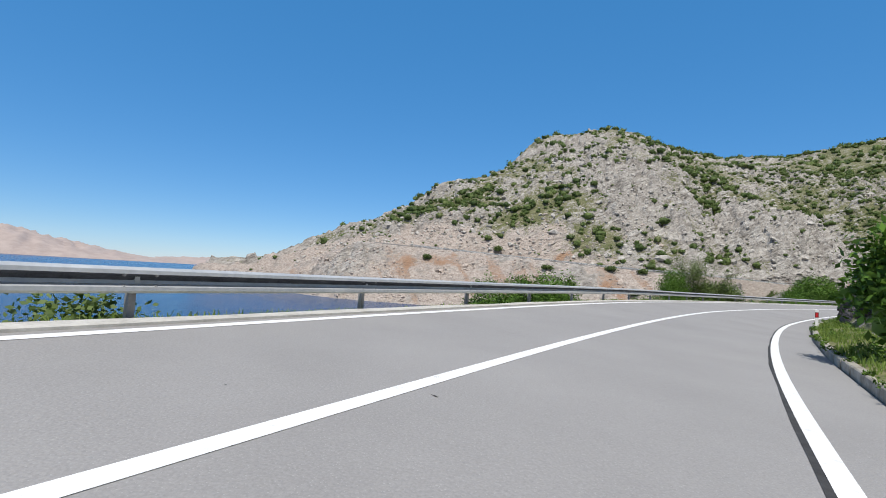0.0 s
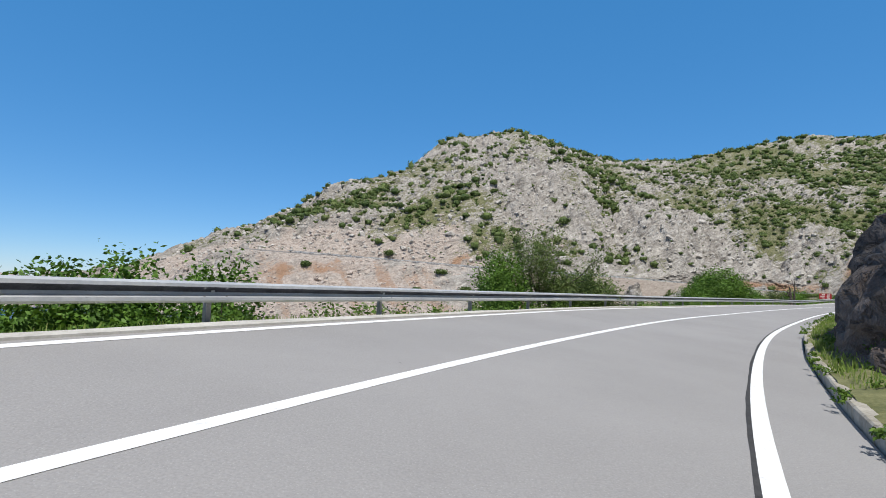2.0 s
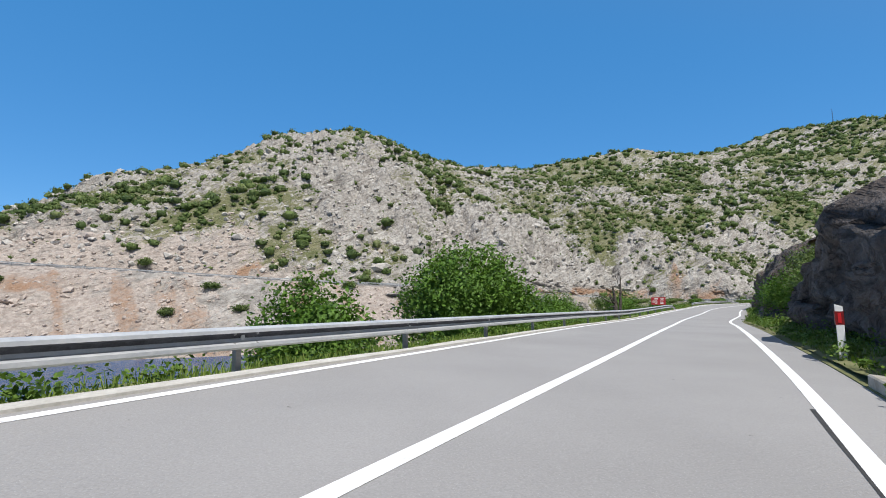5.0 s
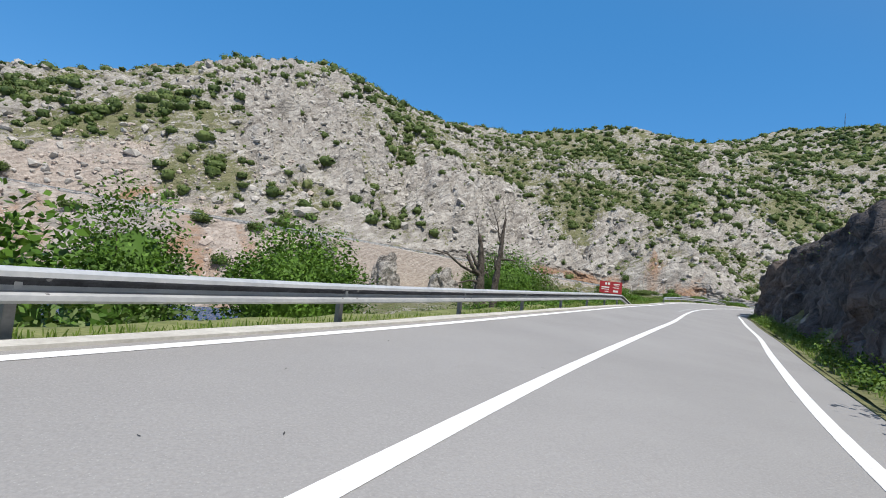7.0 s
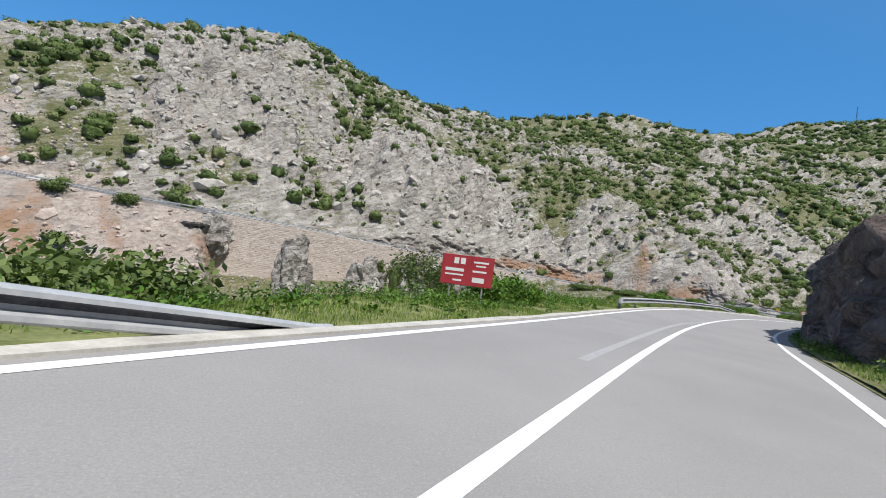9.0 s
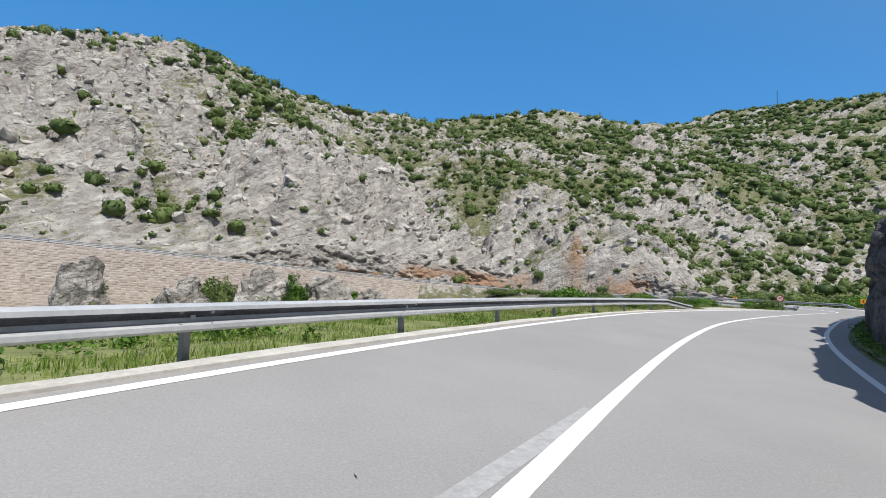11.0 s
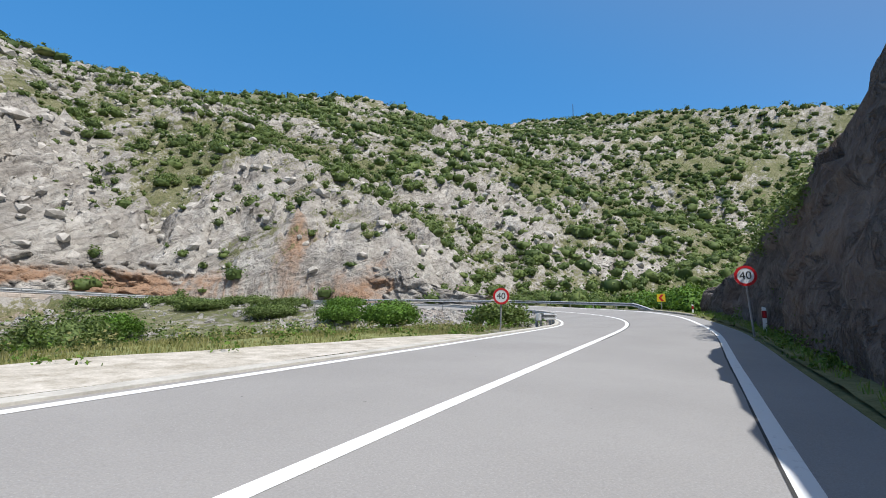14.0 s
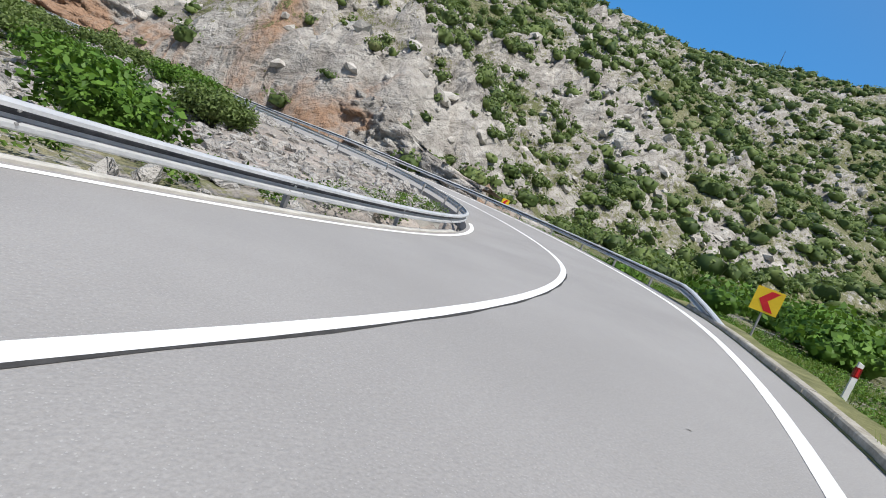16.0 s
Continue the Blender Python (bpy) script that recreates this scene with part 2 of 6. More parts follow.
def make_wall_stone(single=False):
    """Pale pinkish stone blocks, each of its own tone."""
    m, n, l, b = material("retaining_wall_block" if single else "retaining_wall_stone", 0.9)
    v = coords(n, l)
    g = n.new("ShaderNodeNewGeometry")
    f = noise_tex(n, l, v, 5.0, 5, 0.6)
    tone = n.new("ShaderNodeObjectInfo").outputs["Random"] if single else g.outputs["Random Per Island"]
    c = ramp(n, l, tone, [(0.0, (0.36, 0.29, 0.245)), (0.5, (0.53, 0.45, 0.395)), (1.0, (0.66, 0.60, 0.54))])
    c = mix(n, l, 0.35, c, ramp(n, l, f, [(0.35, (0.33, 0.27, 0.23)), (0.65, (0.64, 0.57, 0.51))]))
    l.new(c, b.inputs["Base Color"])
    bump(n, l, b, f, 0.5, 0.03)
    return m


ASPHALT, PAINT, FADED = make_asphalt(), make_paint(), make_faded_paint()
HILL_ROCK = make_hillside()
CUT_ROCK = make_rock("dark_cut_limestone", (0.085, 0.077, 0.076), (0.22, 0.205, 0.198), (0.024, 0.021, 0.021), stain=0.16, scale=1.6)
BOULDER = make_rock("boulder_limestone", (0.48, 0.46, 0.43), (0.6, 0.58, 0.55), (0.3, 0.28, 0.26), scale=2.5)
CONCRETE = make_plain("pale_concrete", (0.42, 0.40, 0.36), (0.62, 0.60, 0.55), 2.5)
KERB_STONE = make_plain("mossy_kerb_concrete", (0.24, 0.215, 0.17), (0.48, 0.45, 0.39), 2.0)
STEEL = make_plain("galvanised_steel", (0.46, 0.48, 0.50), (0.64, 0.65, 0.65), 1.5, 0.5, 0.25, 0.1, 0.003)
SHADED_GRIMY_STEEL = make_plain("shaded_grimy_steel", (0.028, 0.03, 0.036), (0.09, 0.094, 0.105), 5.0, 0.7, 0.1, 0.1, 0.003)
GREY_STEEL = make_plain("weathered_galvanised_steel", (0.24, 0.24, 0.24), (0.34, 0.34, 0.34), 4.0, 0.6, 0.2, 0.1, 0.003)
WALL_STONE, WALL_STONE_SINGLE = make_wall_stone(), make_wall_stone(True)
MORTAR = make_plain("wall_mortar", (0.40, 0.345, 0.30), (0.52, 0.46, 0.41), 3.0)
GRAVEL = make_plain("pale_gravel", (0.34, 0.305, 0.245), (0.66, 0.615, 0.55), 3.0, 0.95, 0, 0.8, 0.03)
SCREE_STONE = make_plain("scree_stone", (0.34, 0.275, 0.235), (0.60, 0.525, 0.465), 0.9, 0.95, 0, 0.8, 0.1)
SLOPE_STONE = make_plain("slope_stone", (0.31, 0.288, 0.26), (0.60, 0.57, 0.53), 0.8, 0.95, 0, 0.9, 0.15)
BARK = make_plain("bark", (0.07, 0.055, 0.045), (0.16, 0.135, 0.115), 6.0, 0.95, 0, 0.6, 0.02)
DEAD_BARK = make_plain("bare_bark", (0.03, 0.025, 0.021), (0.155, 0.132, 0.115), 9.0, 0.95, 0, 1.0, 0.06)
WHITE = make_plain("white_plastic", (0.72, 0.72, 0.70), (0.82, 0.82, 0.81), 5.0, 0.5, 0, 0.05)
RED = make_plain("red_reflector", (0.17, 0.012, 0.012), (0.26, 0.02, 0.02), 6.0, 0.4, 0, 0.05)
SIGN_RED = make_plain("sign_red", (0.55, 0.015, 0.02), (0.66, 0.025, 0.03), 5.0, 0.45, 0, 0.02)
SIGN_BOARD = make_plain("dark_red_board", (0.36, 0.03, 0.04), (0.44, 0.045, 0.055), 2.0, 0.5, 0, 0.02)
YELLOW = make_plain("sign_yellow", (0.75, 0.50, 0.02), (0.85, 0.58, 0.03), 4.0, 0.45, 0, 0.02)
BLACK = make_plain("sign_black", (0.012, 0.012, 0.012), (0.03, 0.03, 0.03), 4.0, 0.5, 0, 0.02)
SCRUB = make_leaf("scrub_leaves", (0.06, 0.105, 0.028), (0.185, 0.25, 0.075), (0.30, 0.29, 0.15))
LUSH = make_leaf("lush_leaves", (0.05, 0.12, 0.015), (0.15, 0.29, 0.04))
OLIVE = make_leaf("olive_leaves", (0.08, 0.13, 0.035), (0.20, 0.27, 0.085), (0.22, 0.19, 0.09))
GRASS = make_leaf("grass_blades", (0.12, 0.21, 0.03), (0.27, 0.35, 0.08), (0.42, 0.38, 0.18))
VERGE_EARTH = make_plain("verge_earth", (0.10, 0.11, 0.04), (0.25, 0.24, 0.11), 2.2, 0.95, 0, 0.8, 0.04)
BANK_TURF = make_plain("bank_turf", (0.10, 0.125, 0.035), (0.27, 0.28, 0.11), 1.6, 0.95, 0, 0.9, 0.05)
WATER = make_water()
FAR_LAND = make_plain("bare_island", (0.36, 0.29, 0.26), (0.48, 0.40, 0.36), 0.02, 0.95, 0, 0.6, 8.0)
MAST_STEEL = make_plain("mast_steel", (0.12, 0.12, 0.14), (0.2, 0.2, 0.22), 4.0, 0.5, 0.5, 0.05)


# ---- mesh helpers ----
def mesh_from(name, verts, faces, mat, smooth=False):
    me = bpy.data.meshes.new(name)
    me.from_pydata([tuple(map(float, q)) for q in verts], [], [tuple(int(i) for i in f) for f in faces])
    me.materials.append(mat)
    if smooth:
        me.shade_smooth()
    me.update()
    return me


def quads_mesh(name, verts, mat):
    """A mesh of loose quads: an array of (n, 4, 3)."""
    n = len(verts)
    me = bpy.data.meshes.new(name)
    me.vertices.add(4 * n)
    me.vertices.foreach_set("co", np.asarray(verts, np.float32).ravel())
    me.loops.add(4 * n)
    me.loops.foreach_set("vertex_index", np.arange(4 * n, dtype=np.int32))
    me.polygons.add(n)
    me.polygons.foreach_set("loop_start", np.arange(0, 4 * n, 4, dtype=np.int32))
    me.materials.append(mat)
    me.update()
    me.validate()
    return me


def leafy_mesh(name, quads, normals, mat, cores=None):
    """Loose leaf quads that are shaded by the given way out of the crown, round a lumpy inner mass: (verts, tris, normals)."""
    q = np.asarray(quads, np.float32)
    n = len(q)
    face = np.cross(q[:, 1] - q[:, 0], q[:, 2] - q[:, 0])
    flip = (face * normals).sum(1) < 0
    q[flip] = q[flip][:, ::-1]
    verts, nrm = q.reshape(-1, 3), np.repeat(np.asarray(normals, np.float32), 4, axis=0)
    loops, starts = np.arange(4 * n, dtype=np.int32), np.arange(0, 4 * n, 4, dtype=np.int32)
    if cores is not None:
        cv, ct, cn = cores
        loops = np.concatenate([loops, (np.asarray(ct) + 4 * n).ravel().astype(np.int32)])
        starts = np.concatenate([starts, 4 * n + np.arange(0, 3 * len(ct), 3, dtype=np.int32)])
        verts, nrm = np.concatenate([verts, cv.astype(np.float32)]), np.concatenate([nrm, cn.astype(np.float32)])
    me = bpy.data.meshes.new(name)
    me.vertices.add(len(verts))
    me.vertices.foreach_set("co", verts.ravel())
    me.loops.add(len(loops))
    me.loops.foreach_set("vertex_index", loops)
    me.polygons.add(len(starts))
    me.polygons.foreach_set("loop_start", starts)
    me.materials.append(mat)
    me.update()
    me.shade_smooth()
    nrm /= np.linalg.norm(nrm, axis=1)[:, None] + 1e-9
    me.attributes.new("custom_normal", "FLOAT_VECTOR", "POINT").data.foreach_set("vector", nrm.ravel())
    me.update()
    return me


def ball(subdivisions):
    bm = bmesh.new()
    bmesh.ops.create_icosphere(bm, subdivisions=subdivisions, radius=1.0)
    bm.verts.index_update()
    out = np.array([tuple(v.co) for v in bm.verts]), np.array([[v.index for v in f.verts] for f in bm.faces])
    bm.free()
    return out


def grid_mesh(name, X, Y, Z, mat, keep=None, smooth=True):
    """A sheet over two arrays of places; keep: which cells to keep."""
    r, c = X.shape
    me = bpy.data.meshes.new(name)
    idx = np.arange(r * c).reshape(r, c)
    q = np.stack([idx[:-1, :-1], idx[:-1, 1:], idx[1:, 1:], idx[1:, :-1]], -1)
    q = q[keep] if keep is not None else q.reshape(-1, 4)
    used = np.unique(q)
    back = np.full(r * c, -1)
    back[used] = np.arange(len(used))
    q = back[q]
    me.vertices.add(len(used))
    me.vertices.foreach_set("co", np.stack([X, Y, Z], -1).reshape(-1, 3)[used].astype(np.float32).ravel())
    me.loops.add(4 * len(q))
    me.loops.foreach_set("vertex_index", q.astype(np.int32).ravel())
    me.polygons.add(len(q))
    me.polygons.foreach_set("loop_start", np.arange(0, 4 * len(q), 4, dtype=np.int32))
    me.materials.append(mat)
    me.update()
    if smooth:
        me.shade_smooth()
    return me, used


def part(name, bm, mat, parent=None, label="", smooth=False):
    """Links a bmesh, or a finished mesh, as one mesh object under a thing."""
    if isinstance(bm, bmesh.types.BMesh):
        me = bpy.data.meshes.new(name)
        bm.to_mesh(me)
        bm.free()
        me.materials.append(mat)
        if smooth:
            me.shade_smooth()
    else:
        me = bm
    ob = new(name, me)
    ob.parent = parent
    return tagged(ob, label)


def empty(name, m, label, category, group="", kind=""):
    ob = new(name)
    ob.matrix_world = m
    ob.empty_display_size = 0.2
    return tagged(ob, label, category, group, kind)


def box(bm, sx, sy, sz, m=None, bevel=0.0):
    got = bmesh.ops.create_cube(bm, size=1.0, matrix=(m or Matrix()) @ Matrix.Diagonal((sx, sy, sz, 1)))
    if bevel:
        edges = {e for v in got["verts"] for e in v.link_edges}
        bmesh.ops.bevel(bm, geom=list(edges), offset=bevel, segments=2, affect="EDGES")
    return bm


def tube(bm, a, b, ra, rb, sides=8):
    a, b = Vector(a), Vector(b)
    q = (b - a).to_track_quat("Z", "Y").to_matrix().to_4x4()
    bmesh.ops.create_cone(bm, cap_ends=True, segments=sides, radius1=ra, radius2=rb, depth=(b - a).length, matrix=Matrix.Translation((a + b) / 2) @ q)


# ---- smooth random fields ----
def lattice(ix, iy, seed):
    h = (ix.astype(np.int64) * 374761393 + iy.astype(np.int64) * 668265263 + seed * 1274126177) & 0x7FFFFFFF
    h = ((h ^ (h >> 13)) * 1274126177) & 0x7FFFFFFF
    return ((h ^ (h >> 16)) & 0xFFFF) / 65535.0


def value_noise(x, y, seed=0):
    ix, iy = np.floor(x), np.floor(y)
    fx, fy = x - ix, y - iy
    fx, fy = fx * fx * (3 - 2 * fx), fy * fy * (3 - 2 * fy)
    a, b = lattice(ix, iy, seed), lattice(ix + 1, iy, seed)
    c, d = lattice(ix, iy + 1, seed), lattice(ix + 1, iy + 1, seed)
    return (a * (1 - fx) + b * fx) * (1 - fy) + (c * (1 - fx) + d * fx) * fy


def fbm(x, y, octaves=4, seed=0, gain=0.5):
    out, amp, tot = 0.0, 1.0, 0.0
    for k in range(octaves):
        out = out + amp * value_noise(x * 2**k + 17.3 * k, y * 2**k - 9.1 * k, seed + k)
        tot += amp
        amp *= gain
    return out / tot


def ridged(x, y, octaves=4, seed=0, gain=0.55):
    out, amp, tot = 0.0, 1.0, 0.0
    for k in range(octaves):
        out = out + amp * (1 - np.abs(2 * value_noise(x * 2**k + 5.7 * k, y * 2**k + 3.3 * k, seed + k) - 1))
        tot += amp
        amp *= gain
    return out / tot


def cells(x, y, seed=0):
    """Angular blocks: for each place a random value of its cell, and how near it is to the cell's edge."""
    ix, iy = np.floor(x), np.floor(y)
    f1, f2, val = np.full(x.shape, 9.0), np.full(x.shape, 9.0), np.zeros(x.shape)
    for dx in (-1, 0, 1):
        for dy in (-1, 0, 1):
            cx, cy = ix + dx, iy + dy
            px, py = cx + lattice(cx, cy, seed), cy + lattice(cx, cy, seed + 7)
            d = np.hypot(x - px, y - py)
            near = d < f1
            f2 = np.where(near, f1, np.minimum(f2, d))
            val = np.where(near, lattice(cx, cy, seed + 13), val)
            f1 = np.where(near, d, f1)
    return val, f2 - f1


def smooth_step(x, a, b):
    t = np.clip((x - a) / (b - a), 0, 1)
    return t * t * (3 - 2 * t)


# ---- the road's line: x, y, z of the centre line, left and right lane width, cross fall ----
ROAD = [
    (-19.50, -37.00, -0.498, 2.61, 2.61, -0.071), (-12.80, -22.20, -0.551, 2.65, 2.70, -0.074), (-9.17, -14.62, -0.574, 2.64, 2.71, -0.072),
    (-5.57, -7.05, -0.594, 2.63, 2.71, -0.070), (-1.95, 1.21, -0.613, 2.63, 2.69, -0.072), (1.80, 9.37, -0.626, 2.64, 2.72, -0.081),
    (5.91, 17.39, -0.640, 2.59, 2.87, -0.098), (10.41, 25.16, -0.658, 2.53, 3.01, -0.110), (15.28, 32.21, -0.673, 2.61, 3.07, -0.106),
    (20.69, 38.85, -0.652, 2.74, 3.02, -0.095), (27.44, 45.72, -0.613, 2.75, 2.81, -0.077), (34.39, 52.32, -0.552, 2.73, 2.60, -0.062),
    (41.35, 58.66, -0.497, 2.79, 2.61, -0.045), (48.24, 65.06, -0.478, 2.80, 2.58, -0.036), (53.62, 70.05, -0.488, 2.66, 2.50, -0.034),
    (58.96, 75.06, -0.502, 2.51, 2.42, -0.036), (65.36, 80.61, -0.452, 2.49, 2.61, -0.058), (71.80, 86.07, -0.373, 2.51, 2.83, -0.075),
    (78.70, 92.16, -0.285, 2.54, 2.96, -0.065), (85.68, 98.13, -0.192, 2.60, 3.05, -0.054), (92.71, 103.86, -0.110, 2.75, 2.99, -0.071),
    (100.01, 109.32, -0.017, 2.93, 2.91, -0.094), (107.26, 114.19, 0.109, 2.91, 3.02, -0.100), (114.84, 118.59, 0.236, 2.83, 3.10, -0.094),
    (123.14, 122.26, 0.333, 2.83, 2.90, -0.080), (131.55, 125.56, 0.396, 2.76, 2.65, -0.058), (139.83, 128.60, 0.435, 2.56, 2.74, -0.039),
    (148.15, 131.64, 0.469, 2.47, 2.90, -0.020), (152.92, 133.68, 0.467, 2.80, 2.86, 0.009), (157.53, 136.03, 0.479, 3.26, 2.91, 0.048),
]
HAIRPIN = [
    (161.23, 138.37, 0.522, 3.29, 2.97, 0.067), (164.65, 141.10, 0.579, 3.18, 2.98, 0.079), (167.47, 143.96, 0.645, 3.08, 2.88, 0.084),
    (169.81, 147.23, 0.729, 2.98, 2.77, 0.087), (171.84, 151.27, 0.843, 2.96, 2.71, 0.089), (173.17, 155.57, 0.974, 2.96, 2.68, 0.089),
    (173.38, 159.30, 1.104, 2.95, 2.67, 0.086), (172.40, 162.98, 1.238, 2.95, 2.67, 0.081), (169.46, 166.58, 1.375, 2.96, 2.62, 0.076),
    (166.32, 170.00, 1.475, 2.95, 2.61, 0.067),
]
HILL_ROAD = [(159.5, 180.3, 1.6, 2.8, 2.8, 0.02), (148.0, 189.4, 2.25, 2.8, 2.8, 0.0), (125.0, 191.4, 3.5, 2.8, 2.8, 0.0), (80.0, 188.6, 6.0, 2.8, 2.8, 0.0), (43.0, 194.5, 7.8, 2.8, 2.8, 0.0), (-10.0, 200.0, 10.9, 2.8, 2.8, 0.0), (-52.0, 203.0, 13.3, 2.8, 2.8, 0.0), (-75.0, 212.0, 14.6, 2.8, 2.8, 0.0)]


def spline(nodes, step):
    """A smooth line through the nodes, resampled at even steps."""
    p = np.array(nodes, float)
    p = np.vstack([2 * p[0] - p[1], p, 2 * p[-1] - p[-2]])
    out = []
    for i in range(1, len(p) - 2):
        u = np.linspace(0, 1, 40, endpoint=False)[:, None]
        a, b, c, d = p[i - 1], p[i], p[i + 1], p[i + 2]
        out.append(0.5 * (2 * b + (c - a) * u + (2 * a - 5 * b + 4 * c - d) * u**2 + (3 * b - a - 3 * c + d) * u**3))
    q = np.vstack(out + [p[-2:-1]])
    s = np.r_[0, np.cumsum(np.linalg.norm(np.diff(q[:, :2], axis=0), axis=1))]
    t = np.arange(0, s[-1], step)
    return np.stack([np.interp(t, s, q[:, k]) for k in range(q.shape[1])], 1), t


LINE, STAT = spline(ROAD + HAIRPIN + HILL_ROAD, 0.5)
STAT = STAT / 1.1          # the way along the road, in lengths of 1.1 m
TAN = np.gradient(LINE[:, :2], axis=0)
TAN /= np.linalg.norm(TAN, axis=1)[:, None]
SIDE = np.stack([TAN[:, 1], -TAN[:, 0]], 1)          # to the right
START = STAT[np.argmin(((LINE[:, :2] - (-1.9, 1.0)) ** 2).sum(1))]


def gutter_at(st):
    """Breadth of asphalt right of the edge line, by the distance along the road."""
    return np.interp(st, [-40, 20, 60, 150, 170, 190, 200], [1.0, 0.9, 0.7, 0.55, 0.9, 0.8, 0.5])



def on_road(i, lateral, up=0.0):
    """A place across the road at sample i."""
    return np.array([*(LINE[i, :2] + SIDE[i] * lateral), LINE[i, 2] + LINE[i, 5] * lateral + up])


def near_road(x, y, lo=0, hi=None, stride=4):
    """For many places: the nearest sample and the distance to its right."""
    idx = np.arange(lo, hi or len(LINE), stride)
    shape = x.shape
    x, y = x.ravel(), y.ravel()
    best, at = np.full(len(x), 1e9), np.zeros(len(x), int)
    for i in idx:
        d = (x - LINE[i, 0]) ** 2 + (y - LINE[i, 1]) ** 2
        m = d < best
        best[m], at[m] = d[m], i
    lat = (x - LINE[at, 0]) * SIDE[at, 0] + (y - LINE[at, 1]) * SIDE[at, 1]
    sign = np.where(lat >= 0, 1.0, -1.0)
    lat = np.where(best - lat**2 < 6, lat, sign * np.sqrt(best))
    return at.reshape(shape), lat.reshape(shape)


def strip(name, lo, hi, left, right, mat, up=0.0, stride=2, thick=0.0):
    """A band along the road between two distances from its centre line (functions of the sample)."""
    idx = list(range(lo, hi, stride))
    verts, faces = [], []
    for i in idx:
        a, b = left(i), right(i)
        verts += [on_road(i, a, up), on_road(i, b, up)]
        if thick:
            verts += [on_road(i, b, up - thick), on_road(i, a, up - thick)]
    w = 4 if thick else 2
    for k in range(len(idx) - 1):
        a, b = w * k, w * (k + 1)
        faces.append((a, a + 1, b + 1, b))
        if thick:
            faces += [(a + 1, a + 2, b + 2, b + 1), (a + 3, a, b, b + 3)]
    if thick:
        n = w * (len(idx) - 1)
        faces += [(3, 2, 1, 0), (n, n + 1, n + 2, n + 3)]
    return mesh_from(name, verts, faces, mat)


def sample_at(x, y, lo=0, hi=None):
    """The road sample nearest to a place."""
    hi = hi or len(LINE)
    return lo + int(np.argmin(((LINE[lo:hi, :2] - (x, y)) ** 2).sum(1)))


END_LOW = sample_at(157.5, 135.6)
TURN_END = sample_at(166.0, 169.6)
LAST = sample_at(-50, 199, TURN_END)

# ---- the ground: one sheet from the road to the hills and under the sea ----
SEA = -9.6
BASE_X = [-140, -75, -50, 43, 80, 125, 148, 157, 163, 168, 174, 182, 200, 240, 300, 460]
BASE_Y = [196, 207, 199, 191, 185, 188, 186.3, 177.5, 170, 165, 160, 161, 169, 166, 158, 60]
# hill heights on a grid: rows 50 m apart from x = -120, columns by the distance behind the hill road
HILL_V = [8, 30, 70, 120, 180, 260]
HILL_Z = [
    (-3, 2, 4, -8, -37, -66), (11, 22, 28, 14, -4, -12), (15, 30, 54, 63, 52, 41), (12, 38, 62, 89, 117, 87),
    (9, 27, 58, 94, 121, 90), (5, 21, 49, 83, 107, 99), (5, 17, 37, 70, 96, 110), (6, 21, 49, 77, 105, 111),
    (20, 29, 53, 81, 114, 109), (20, 30, 57, 83, 108, 121), (36, 42, 64, 86, 105, 125), (44, 52, 66, 92, 112, 132), (84, 92, 100, 117, 132, 150),
]


def hill_height(x, v):
    tab = np.array(HILL_Z, float)
    hv = np.array(HILL_V, float)

    def bil(x, v):
        a = np.clip((x + 120) / 50, 0, 11.999)
        i = a.astype(int)
        a = a - i
        a = a * a * (3 - 2 * a) * 0.6 + a * 0.4
        vv = np.clip(v, 8, 420)
        j = np.clip(np.searchsorted(hv, vv) - 1, 0, 4)
        c = np.clip((vv - hv[j]) / (hv[j + 1] - hv[j]), 0, 1.6)
        return (tab[i, j] * (1 - a) + tab[i + 1, j] * a) * (1 - c) + (tab[i, j + 1] * (1 - a) + tab[i + 1, j + 1] * a) * c

    return (2 * bil(x, v) + bil(x - 9, v) + bil(x + 9, v) + bil(x, v - 7) + bil(x, v + 7)) / 6


CUT_S = [-40, 8, 16, 24, 33, 42, 50, 58, 66, 74, 79, 83, 88, 93, 110, 128, 140, 150, 160, 168, 174, 180, 186, 192, 204]
CUT_H = [0.5, 0.6, 1.6, 3.4, 3.6, 1.6, 2.2, 3.2, 3.0, 2.9, 2.2, 0.9, 0.9, 3.6, 4.8, 5.4, 5.2, 5.0, 5.2, 5.2, 5.2, 4.9, 4.2, 2.3, 0.5]


FOOT_S = [0, 20, 28, 33, 42, 48, 60, 79, 83, 88, 93, 120, 131, 134, 141, 146, 172, 186, 200]
FOOT_D = [1.8, 1.2, 0.7, 0.25, 0.3, 1.0, 1.0, 1.0, 1.8, 1.8, 0.6, 1.0, 0.4, 0.1, 0.1, 0.25, 0.25, 0.2, 1.2]


